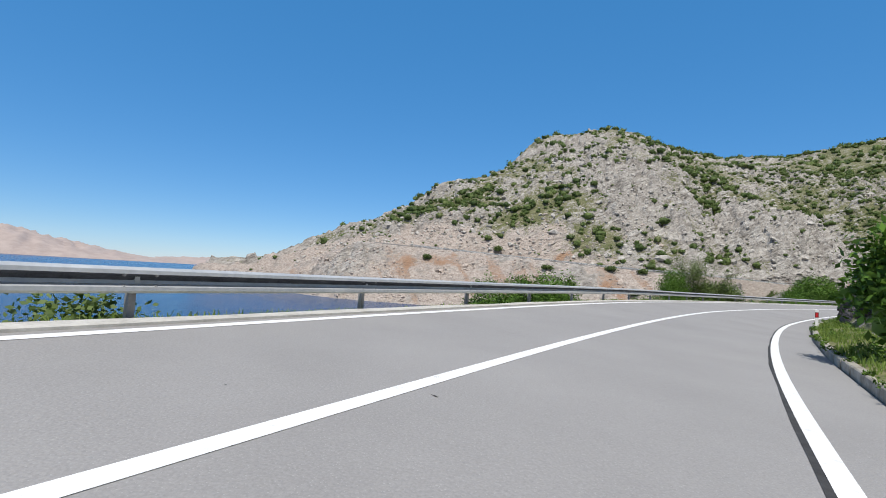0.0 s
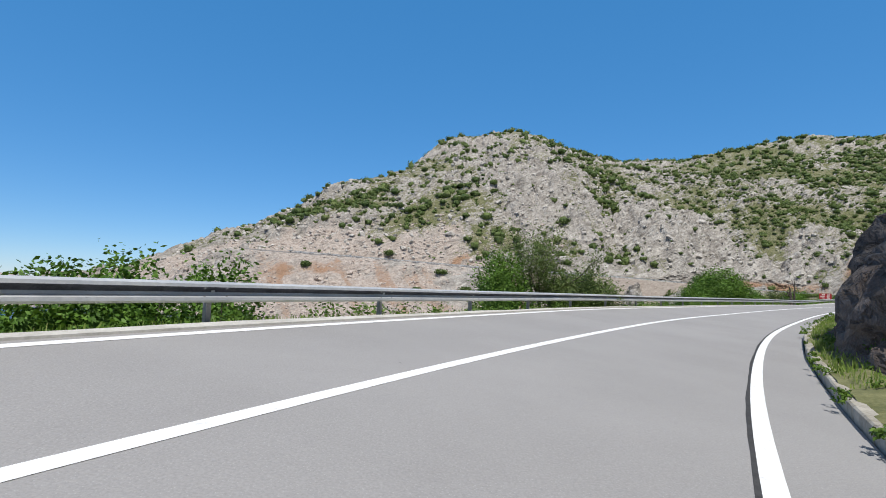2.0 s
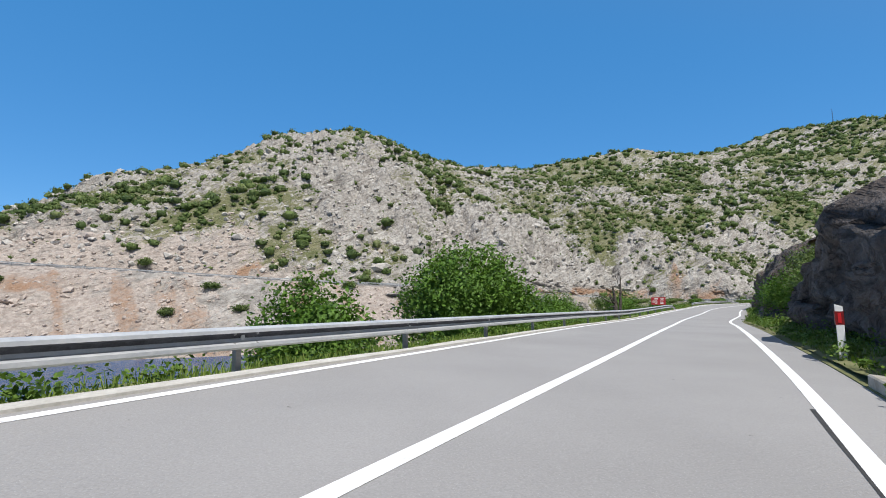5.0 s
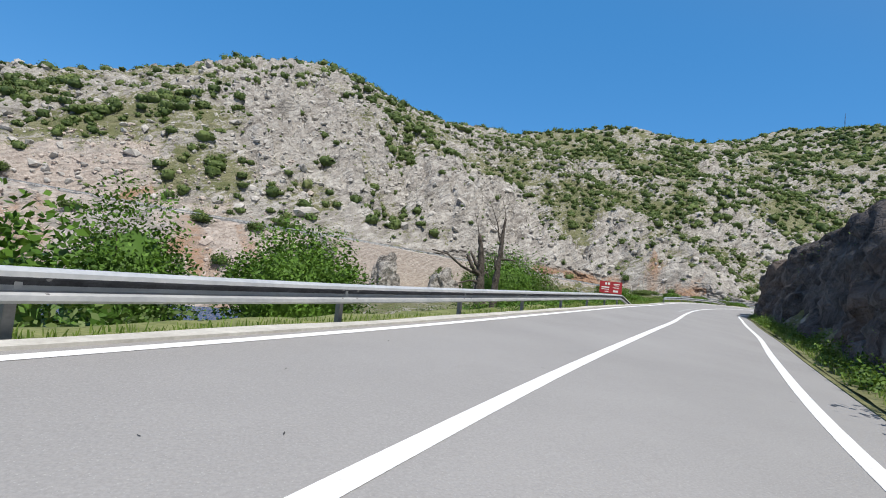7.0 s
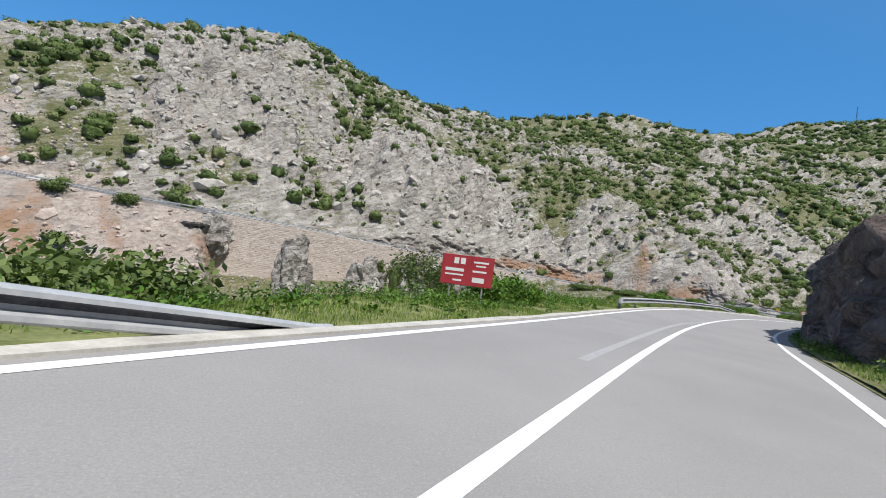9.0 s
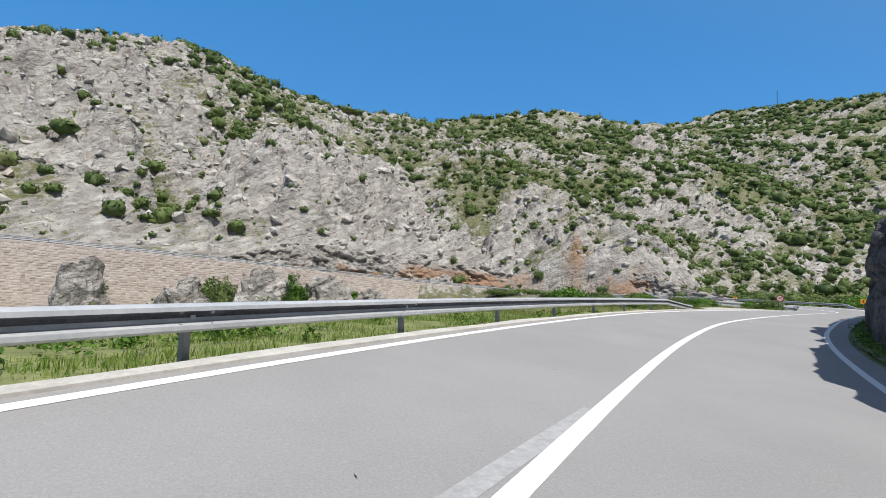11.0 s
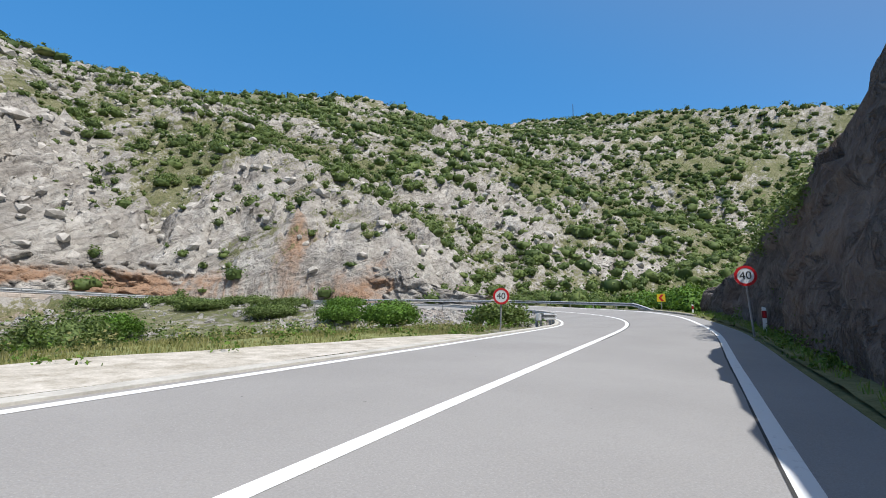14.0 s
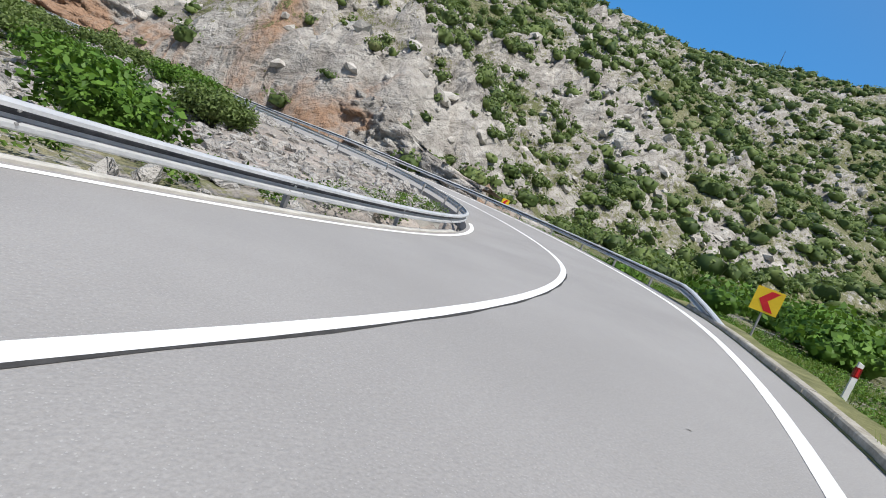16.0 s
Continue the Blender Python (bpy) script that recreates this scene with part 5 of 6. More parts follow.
def bare_tree(name, place, seed, label, trunk, limbs, twigs):
    """A dead tree: a knobby broken trunk, sawn and broken limbs, and a few bare twigs. trunk: (points, radii) over the ground."""
    x, y = place[:2]
    z = float(height_at(np.array([x]), np.array([y]))[0])
    root = empty(name, Matrix.Translation((x, y, z)), label, "dead tree")
    rnd = random.Random(seed)
    lift = Vector((0, 0, place[2] - z))
    bm = bmesh.new()
    pts = [Vector(p) + lift for p in trunk[0]]
    gnarled(bm, [Vector((pts[0].x, pts[0].y, -0.5))] + pts, [trunk[1][0] * 1.25] + list(trunk[1]), rnd, 12)
    part("trunk", bm, DEAD_BARK, root, smooth=True)
    for line, thick in limbs:
        bm = bmesh.new()
        gnarled(bm, [Vector(p) + lift for p in line], [thick * (1 - 0.6 * k / (len(line) - 1)) for k in range(len(line))], rnd, 8)
        part("limb", bm, DEAD_BARK, root, smooth=True)
    for start, way, length in twigs:
        bm, tips = bmesh.new(), []
        branches(bm, rnd, Vector(start) + lift, way, length, 0.022, 2, tips)
        part("twig", bm, DEAD_BARK, root)
    return root


for k, (x, y, r, top) in enumerate(((19.8, 187.3, 2.0, 6.6), (43.2, 188.6, 2.1, 7.8), (54.5, 187.1, 1.7, 7.2), (1.5, 203.1, 1.8, 14.2), (-25.8, 190.3, 1.5, 8.4), (48.9, 176.4, 1.5, -0.7), (27.6, 179.8, 1.5, 0.8), (11.6, 179.3, 1.4, 0.6))):
    bush("bush", (x, y), (r, r, 1), 300 + k, SCRUB, "rounded dark green shrub on the scree", clumps=60, per=20, leaf=0.26, spread=0.4, top=top)
# shrubs on the slope between two stretches of the cutting
for k, (d, out, tall) in enumerate(((85.0, 3.4, 3.0), (87.0, 2.6, 2.6), (88.6, 3.8, 4.2), (89.6, 2.3, 2.4))):
    i = S(d)
    q = on_road(i, LINE[i, 4] + gutter(i) + out)
    bush("bush", (q[0], q[1]), (1.4, 1.4, 1), 330 + k, LUSH if k % 2 else OLIVE, "green shrub on the grassy slope between rocks", clumps=170, leaf=0.084, top=q[2] + tall, spread=0.32)
# shrubs that stand on the end of the rock cutting and shade the verge
for k, d in enumerate((183.0, 185.5, 188.0)):
    i = S(d)
    q = on_road(i, LINE[i, 4] + gutter(i) + 2.3)
    bush("bush", (q[0], q[1]), (1.5, 1.4, 1), 320 + k, OLIVE, "dark shrub on the rock cutting above the verge", clumps=170, leaf=0.079, top=q[2] + 4.3 - 0.5 * k, spread=0.34)
# shrubs and trees beyond the guard rail
bush("bush", (-8.6, 9.6), (1.7, 1.3, 1), 1, OLIVE, "low olive-green shrub below the guard rail", clumps=140, top=-0.35)
for k, (x, y, r, top) in enumerate(((-0.6, 33.6, 1.7, 0.7), (1.4, 34.2, 1.8, 1.0), (3.4, 34.6, 1.9, 1.15), (4.9, 37.0, 1.8, 0.95))):
    bush("bush", (x, y), (r, r * 0.9, 1), 160 + k, LUSH, "dense bright green shrub behind the guard rail", clumps=330, leaf=0.096, top=top)
bush("bush", (-0.4, 30.2), (1.9, 1.5, 1), 4, LUSH, "low green shrub behind the guard rail", clumps=120, top=-0.3)
tree("tree", (17.3, 45.0), 6.5, 2.2, 5, OLIVE, "loose leafy tree with a thin airy crown", 12000, 0.056, 0.10)
bush("bush", (15.0, 43.5), (1.25, 1.2, 1), 6, LUSH, "dense green shrub at the foot of a tree", clumps=380, leaf=0.068, top=2.1)
bush("bush", (18.8, 44.6), (2.1, 1.8, 1), 7, OLIVE, "green shrub behind the guard rail", clumps=420, leaf=0.068, top=1.2)
bush("bush", (28.5, 57.4), (2.2, 1.3, 1), 8, LUSH, "low bright green shrub behind the guard rail", clumps=110, top=-0.3)
bush("bush", (36.9, 65.6), (1.7, 1.5, 1), 9, LUSH, "bright green shrub behind the guard rail", clumps=330, leaf=0.085, top=1.25)
bush("large_bush", (44.8, 74.0), (3.5, 3.0, 1), 10, LUSH, "large round dark green bush", clumps=720, per=34, leaf=0.118, top=3.4, spread=0.28)
bush("bush", (51.4, 79.6), (2.8, 2.0, 1), 11, LUSH, "green shrub behind the guard rail", clumps=170, top=1.1)
bush("large_bush", (57.4, 86.8), (2.3, 2.0, 1), 12, LUSH, "large green bush below the road", clumps=560, leaf=0.074, top=1.5)
bush("bush", (53.0, 86.0), (1.7, 1.7, 1), 121, LUSH, "dark green bush below the road", clumps=330, leaf=0.079, top=2.0)
bare_tree("dead_tree", (65.0, 88.5, 0.0), 13, "dead tree with a tall leaning bare trunk and sawn stub", ([(0, 0, 0.1), (0.03, 0, 0.9), (0.10, 0, 1.5), (0.12, 0, 2.2), (0.18, 0, 2.95)], [0.13, 0.105, 0.09, 0.07, 0.04]),
          [(((0.08, 0, 1.3), (0.35, -0.1, 1.32), (0.75, -0.2, 1.30)), 0.05), (((0.10, 0, 1.9), (-0.02, 0.1, 2.3), (-0.10, 0.1, 2.7)), 0.05), (((0.02, 0, 0.8), (-0.12, -0.1, 1.05), (-0.2, -0.15, 1.4)), 0.06)],
          [((-0.10, 0.1, 2.7), (-0.5, 0, 1), 0.7), ((0.18, 0, 2.9), (0.1, 0.3, 1), 0.6), ((0.12, 0, 2.2), (-0.8, 0, 0.6), 0.6)])
bare_tree("dead_tree", (64.1, 88.0, 0.0), 14, "dead tree with a thick dark knobby broken trunk", ([(0.05, 0, -0.2), (0, 0, 0.5), (-0.02, 0, 1.0), (-0.1, 0, 1.6), (-0.2, 0, 2.1)], [0.19, 0.15, 0.135, 0.105, 0.06]),
          [(((0, 0, 0.6), (-0.35, -0.1, 0.75), (-0.6, -0.15, 1.15), (-0.65, -0.15, 1.3)), 0.10), (((0, 0, 0.75), (-0.25, 0.1, 1.1), (-0.4, 0.2, 1.45)), 0.08),
           (((-0.05, 0, 0.55), (-0.7, 0.2, 0.85), (-1.3, 0.3, 1.25), (-1.9, 0.4, 1.35)), 0.06), (((0, 0, 0.3), (-0.5, -0.2, 0.35), (-1.0, -0.3, 0.2)), 0.05),
           (((0.02, 0, 0.5), (0.3, 0.1, 0.75), (0.42, 0.1, 0.5)), 0.05), (((0, 0, 0.0), (-0.6, -0.1, -0.1), (-1.1, -0.2, -0.5)), 0.05)],
          [((-0.2, 0, 2.05), (-0.2, 0.2, 1), 0.45)])
bush("bush", (66.4, 90.2), (1.75, 1.4, 1), 15, LUSH, "loose leafy green shrub among dead trunks", clumps=210, per=34, leaf=0.062, top=1.75, spread=0.34)
bush("bush", (74.0, 98.6), (2.6, 1.5, 1), 16, OLIVE, "low shrub behind the guard rail", clumps=130, top=0.3)
bush("bush", (86.5, 107.6), (1.6, 1.2, 1), 17, LUSH, "low green shrub behind a red board", clumps=100, top=0.8)
bush("bush", (119.2, 133.4), (1.2, 1.2, 1), 18, LUSH, "bright green shrub below the guard rail", clumps=170, top=1.6)
bush("bush", (122.8, 131.0), (0.9, 0.8, 1), 19, OLIVE, "low olive-green shrub on the bank", clumps=90, leaf=0.06, top=0.3)
bush("bush", (135.6, 152.3), (2.4, 2.0, 1), 20, OLIVE, "grey-green shrub on the bank", clumps=180, top=1.4)
bush("bush", (147.5, 179.5), (3.0, 2.2, 1), 21, OLIVE, "broad grey-green shrub below the hill road", clumps=340, leaf=0.11, top=2.2)
bush("bush", (153.5, 175.5), (2.6, 2.4, 1), 22, OLIVE, "green shrub below the hill road", clumps=260, leaf=0.11, top=1.9)
bush("bush", (142.0, 178.0), (3.6, 2.4, 1), 23, OLIVE, "grey-green shrub below the stone wall", clumps=200, leaf=0.11, top=2.2)
bush("bush", (151.0, 139.0), (1.3, 1.1, 1), 24, OLIVE, "pale green shrub beside a road sign", clumps=110, top=1.3)
for k, (x, y, r, top) in enumerate(((155.5, 169.5, 2.2, 2.1), (157.5, 163.0, 2.0, 2.0), (158.3, 156.5, 1.7, 1.6), (149.6, 146.0, 1.6, 1.4), (148.0, 172.0, 2.4, 1.7), (140.0, 165.0, 1.8, 0.9), (151.0, 164.0, 2.3, 1.4), (153.6, 157.5, 2.0, 1.3))):
    bush("bush", (x, y), (r, r * 0.9, 1), 130 + k, LUSH if k % 2 else OLIVE, "leafy shrub on the slope inside the bend", clumps=230, leaf=0.1, top=top)
tree("sapling", (87.4, 121.5), 5.0, 2.4, 140, OLIVE, "thin sapling with reddish twigs and few leaves", 3200, 0.12, 0.05, category="sapling")
for k, (x, y, r, top) in enumerate(((7.1, 9.5, 0.8, 1.75),)):
    bush("bush", (x, y), (r, r, 1), 150 + k, LUSH, "dark green shrub on the verge before the rock", clumps=150, leaf=0.1, top=top)
bush("bush", (155.5, 144.0), (1.3, 1.0, 0.6), 25, LUSH, "low green shrub inside the bend", clumps=60)
bush("bush", (82.4, 181.0), (2.2, 2.0, 1.2), 26, LUSH, "bright green shrub on a crag before the wall", clumps=130, leaf=0.18, top=3.0)
bush("bush", (97.0, 182.0), (2.8, 2.0, 1.9), 27, OLIVE, "green shrub before the stone wall", clumps=170, leaf=0.18, top=2.4)
bush("bush", (105.6, 165.4), (1.4, 1.2, 1), 28, LUSH, "green shrub on a crag", clumps=110, leaf=0.14, top=3.0)
bush("bush", (98.0, 168.5), (1.6, 1.4, 1), 281, OLIVE, "green shrub between crags", clumps=110, leaf=0.14, top=2.4)
bush("bush", (117.5, 184.0), (1.6, 1.4, 1.2), 29, LUSH, "green shrub before the stone wall", clumps=90, leaf=0.18, top=1.2)


def scrub(name, count, region, seed, mat, label, quads=64, size=(0.7, 1.9), density=None, leaf=0.34, core=0.84):
    """Many small rounded shrubs over a hillside, as one mass: leafy shells with a few shoots that stand out."""
    rnd = np.random.RandomState(seed)
    x0, x1, y0, y1 = region
    x, y = rnd.uniform(x0, x1, count * 8), rnd.uniform(y0, y1, count * 8)
    keep = rnd.rand(len(x)) < density(x, y)
    x, y = x[keep][:count], y[keep][:count]
    z = height_at(x, y)
    n = len(x)
    s = size[0] + (size[1] - size[0]) * rnd.rand(n) ** 1.8
    rad = np.stack([s * rnd.uniform(0.8, 1.3, n), s * rnd.uniform(0.8, 1.3, n), s * rnd.uniform(0.55, 0.9, n)], 1)
    place = np.stack([x, y, z], 1)
    who = np.repeat(np.arange(n), quads)
    m = len(who)

    def lobes(d, k):
        return 1 + 0.24 * np.sin(d[:, 0] * 3.6 + k * 1.7) * np.sin(d[:, 1] * 4.1 + k * 2.3) + 0.13 * np.sin(d[:, 2] * 6 + k) + 0.08 * np.sin(d[:, 0] * 9 - d[:, 1] * 7 + k * 3.1)

    d = rnd.normal(size=(m, 3))
    d /= np.linalg.norm(d, axis=1)[:, None]
    d[:, 2] = np.where(d[:, 2] < -0.2, -d[:, 2], d[:, 2])
    c = place[who] + d * rad[who] * (lobes(d, who) * rnd.uniform(0.82, 1.12, m))[:, None] + np.stack([0 * who, 0 * who, 0.5 * rad[who, 2]], 1)
    nrm = d + 0.55 * rnd.normal(size=(m, 3))
    u = np.cross(nrm, rnd.normal(size=(m, 3)))
    u /= np.linalg.norm(u, axis=1)[:, None]
    w = np.cross(nrm, u)
    w /= np.linalg.norm(w, axis=1)[:, None]
    k = (leaf * (0.6 + 0.3 * s[who]) * rnd.uniform(0.6, 1.3, m))[:, None]
    u, w = u * k * 0.6, w * k * 0.42
    q = np.stack([c - u, c + w, c + u, c - w], 1)
    shell, tri = ball(1 if quads < 40 else 2)
    whose = np.repeat(np.arange(n), len(shell))
    sd = np.tile(shell, (n, 1))
    inner = place[whose] + sd * rad[whose] * (core * lobes(sd, whose))[:, None] + np.stack([0 * whose, 0 * whose, 0.5 * rad[whose, 2]], 1)
    tris = (tri[None] + (np.arange(n) * len(shell))[:, None, None]).reshape(-1, 3)
    bumpy = sd + 0.35 * rnd.normal(size=sd.shape)
    return tagged(new(name, leafy_mesh(name, q, d + 0.4 * rnd.normal(size=d.shape), mat, (inner, tris, bumpy))), label, "scrub", kind="stuff")


def hill_density(x, y):
    v = y - np.interp(x, BASE_X, BASE_Y)
    patch = smooth_step(fbm(x / 13, y / 13, 3, 201), 0.34, 0.64)
    bare, leafy = blobs(x, y, CRAGS), blobs(x, y, THICKETS)
    right = smooth_step(x, 125, 185)
    top = smooth_step(v, 70, 140)
    d = (0.07 + 0.75 * right + 0.34 * top * (1 - right)) * (0.28 + 1.1 * patch) + 0.75 * leafy
    scree = (1 - smooth_step(x, 52, 72)) * (1 - smooth_step(v, 14, 27))
    d = d * (1 - 0.9 * bare) * (1 - 0.75 * scree * (1 - leafy))
    return np.where((v < np.where(x > 192, -30, 7)) | (height_at(x, y) < -6), 0, np.clip(d, 0, 1))


scrub("hillside_scrub", 1100, (-110, 122, 138, 300), 31, SCRUB, "green macchia shrubs scattered over the rocky slope", 64, (0.8, 2.3), hill_density, 0.40)
scrub("slope_scrub", 2300, (215, 345, 138, 300), 34, SCRUB, "green macchia shrubs that cover the valley slope", 32, (0.8, 2.3), hill_density, 0.42)
scrub("bend_scrub", 900, (122, 215, 138, 300), 37, SCRUB, "green macchia shrubs on the slope above the bend", 110, (0.7, 2.0), hill_density, 0.29, 0.66)
scrub("low_scrub", 5600, (-110, 345, 138, 300), 36, SCRUB, "small green bushes and tufts between the rocks", 10, (0.28, 0.85), lambda x, y: np.where(hill_density(x, y) > 0, 0.10 + 0.9 * hill_density(x, y), 0), 0.5)
scrub("ridge_scrub", 2300, (-20, 520, 300, 450), 32, SCRUB, "dark green macchia shrubs on the ridge", 22, (1.2, 2.8), lambda x, y: np.where(y > 300, 0.30 + 0.5 * smooth_step(x, 55, 110), 0), 0.6)
scrub("far_scrub", 1700, (345, 520, 70, 330), 35, SCRUB, "dark green macchia shrubs on the far slope", 20, (1.2, 2.8), lambda x, y: 0.55 + 0 * x, 0.6)
scrub("valley_scrub", 300, (176, 260, 126, 165), 33, LUSH, "lush bright green thicket in the valley", 260, (1.0, 2.1), lambda x, y: 0.7 * smooth_step(x, 176, 184) * (y < 152 + 0.1 * (x - 176)), 0.25, 0.5)


def beside(lo, hi, d0, d1, count, rnd, side):
    """Random places along the road at a distance outside its edge."""
    i = rnd.randint(lo, hi, count)
    base = np.where(side < 0, -LINE[i, 3] - 0.55, LINE[i, 4] + np.array([gutter(k) for k in i]) + 0.2)
    lat = base + side * rnd.uniform(d0, d1, count)
    on = rnd.uniform(-0.27, 0.27, count)
    x, y = LINE[i, 0] + SIDE[i, 0] * lat + TAN[i, 0] * on, LINE[i, 1] + SIDE[i, 1] * lat + TAN[i, 1] * on
    return x, y, ground_height(x, y, True, False)


def grass(name, lo, hi, d0, d1, count, seed, side, label, tall=0.2, mat=GRASS):
    """Blades of grass along the verge, as one mass."""
    rnd = np.random.RandomState(seed)
    x, y, z = beside(lo, hi, d0, d1, count, rnd, side)
    thick = fbm(x / 1.4, y / 1.4, 3, seed)
    keep = thick > 0.36
    x, y, z, thick = x[keep], y[keep], z[keep], thick[keep]
    n = len(x)
    ang, h = rnd.uniform(0, 6.283, n), tall * rnd.uniform(0.4, 1.3, n) * (0.5 + thick)
    w = rnd.uniform(0.008, 0.018, n)
    bx, by = np.cos(ang) * w, np.sin(ang) * w
    lx, ly = rnd.normal(size=n) * h * 0.35, rnd.normal(size=n) * h * 0.35
    q = np.stack([np.stack([x - bx, y - by, z - 0.05], 1), np.stack([x + bx, y + by, z - 0.05], 1),
                  np.stack([x + bx * 0.5 + lx, y + by * 0.5 + ly, z + h], 1), np.stack([x - bx * 0.2 + lx, y - by * 0.2 + ly, z + h], 1)], 1)
    return tagged(new(name, quads_mesh(name, q, mat)), label, "grass", kind="stuff")


DRY_GRASS = make_leaf("dry_grass_blades", (0.19, 0.20, 0.06), (0.37, 0.345, 0.15), (0.52, 0.45, 0.26))
WEED = make_leaf("weed_leaves", (0.05, 0.11, 0.015), (0.16, 0.27, 0.04), (0.30, 0.30, 0.09))
grass("verge_grass", S(-8), S(66), 0.0, 3.4, 48000, 41, 1, "mixed green and dry grass on the verge", 0.11)
grass("verge_grass", S(66), S(196), 0.0, 1.2, 35000, 42, 1, "weedy grass at the foot of the rock cutting", 0.12)
grass("verge_grass", S(194), S(222), 0.0, 9.0, 46000, 43, 1, "dry grass beside the bend", 0.14)
grass("bank_grass", S(18), S(86), 0.05, 2.0, 26000, 44, -1, "green grass and weeds behind the guard rail", 0.14)
grass("bank_grass", S(86), S(110), 0.0, 0.8, 5000, 48, -1, "sparse short grass behind the guard rail", 0.1)
grass("bank_grass", S(-5), S(18), 0.05, 0.9, 5000, 47, -1, "short dry grass behind the guard rail", 0.1)
grass("bank_grass", S(104), S(150), 0.05, 5.0, 56000, 46, -1, "short yellow-green grass on the bank", 0.09)
grass("bank_grass", S(146), S(192), 1.6, 8.0, 42000, 45, -1, "green and straw-coloured grass on the bank", 0.12, DRY_GRASS)


def weeds(name, lo, hi, d0, d1, count, seed, side, label, size=0.25, mat=None):
    """Leafy weeds along the verge, as one mass."""
    rnd = np.random.RandomState(seed)
    x, y, z = beside(lo, hi, d0, d1, count, rnd, side)
    s = size * rnd.uniform(0.45, 1.5, count)
    tufts, per = 8, 8
    d = rnd.normal(size=(count, tufts, 3))
    d /= np.linalg.norm(d, axis=2)[..., None]
    d[..., 2] = np.abs(d[..., 2])
    hub = d * rnd.uniform(0.4, 1.0, size=(count, tufts, 1)) * s[:, None, None] * (1, 1, 0.85)
    leaf = hub[:, :, None] + rnd.normal(size=(count, tufts, per, 3)) * 0.22 * s[:, None, None, None]
    way = leaf / (np.linalg.norm(leaf, axis=-1)[..., None] + 1e-6) + 0.5 * rnd.normal(size=leaf.shape) + (0, 0, 0.5)
    p = (leaf + np.stack([x, y, z + 0.25 * s], 1)[:, None, None]).reshape(-1, 3)
    q = leaf_quads(rnd, p, 0.025 + 0.084 * size)
    return tagged(new(name, leafy_mesh(name, q, way.reshape(-1, 3), mat or WEED)), label, "weeds", kind="stuff")


weeds("verge_weeds", S(-5), S(66), 0.15, 2.8, 330, 51, 1, "leafy weeds along the kerb and verge", 0.14)
weeds("verge_weeds", S(66), S(192), 0.0, 1.2, 420, 52, 1, "leafy weeds at the foot of the rock cutting", 0.3)
weeds("bank_weeds", S(26), S(86), 0.2, 1.4, 230, 53, -1, "leafy weeds and brambles behind the guard rail", 0.32)
weeds("bank_weeds", S(112), S(186), 0.6, 9.0, 260, 54, -1, "leafy weeds on the grass bank", 0.3)
weeds("bank_weeds", S(186), S(213), 0.5, 2.6, 90, 67, -1, "green weeds between stones inside the bend", 0.3)
weeds("verge_weeds", S(199), S(224), 0.8, 9.5, 1000, 66, 1, "green leafy weeds outside the bend", 0.24, LUSH)
weeds("bank_brambles", S(64), S(88), 1.5, 6.0, 200, 55, -1, "green brambles on the slope below the road", 0.45, OLIVE)
weeds("bank_brambles", S(96), S(112), 0.8, 4.0, 90, 64, -1, "green brambles beside the end of the guard rail", 0.32, LUSH)
weeds("bank_weeds", S(112), S(138), 1.5, 12.0, 520, 61, -1, "bright green leafy weeds on the grass bank", 0.34, LUSH)
weeds("bank_tufts", S(118), S(192), 3.0, 24.0, 600, 58, -1, "straw-coloured grass tufts on the bank", 0.28, DRY_GRASS)
weeds("bank_herbs", S(140), S(186), 6.0, 26.0, 260, 65, -1, "olive-green herbs and low brush on the stony bank", 0.4, OLIVE)
weeds("bank_shrubs", S(112), S(172), 8.0, 24.0, 130, 59, -1, "grey-green low shrubs below the stone wall", 0.8, OLIVE)
weeds("cutting_overhang", S(130), S(188), 1.6, 3.0, 170, 60, 1, "shrubs that overhang the rock cutting", 0.45, OLIVE)
weeds("cutting_shrubs", S(56), S(128), 2.6, 7.0, 420, 56, 1, "shrubs on top of the rock cutting", 0.55, OLIVE)
weeds("cutting_shrubs", S(128), S(192), 3.4, 9.0, 200, 62, 1, "shrubs on top of the rock cutting", 0.6, OLIVE)
weeds("kerb_weeds", S(-5), S(66), -0.28, -0.08, 80, 63, 1, "small weeds that grow along the kerb", 0.09)
weeds("cutting_shrubs", S(-5), S(60), 3.2, 9.0, 260, 57, 1, "shrubs and brambles above the verge", 0.6, LUSH)


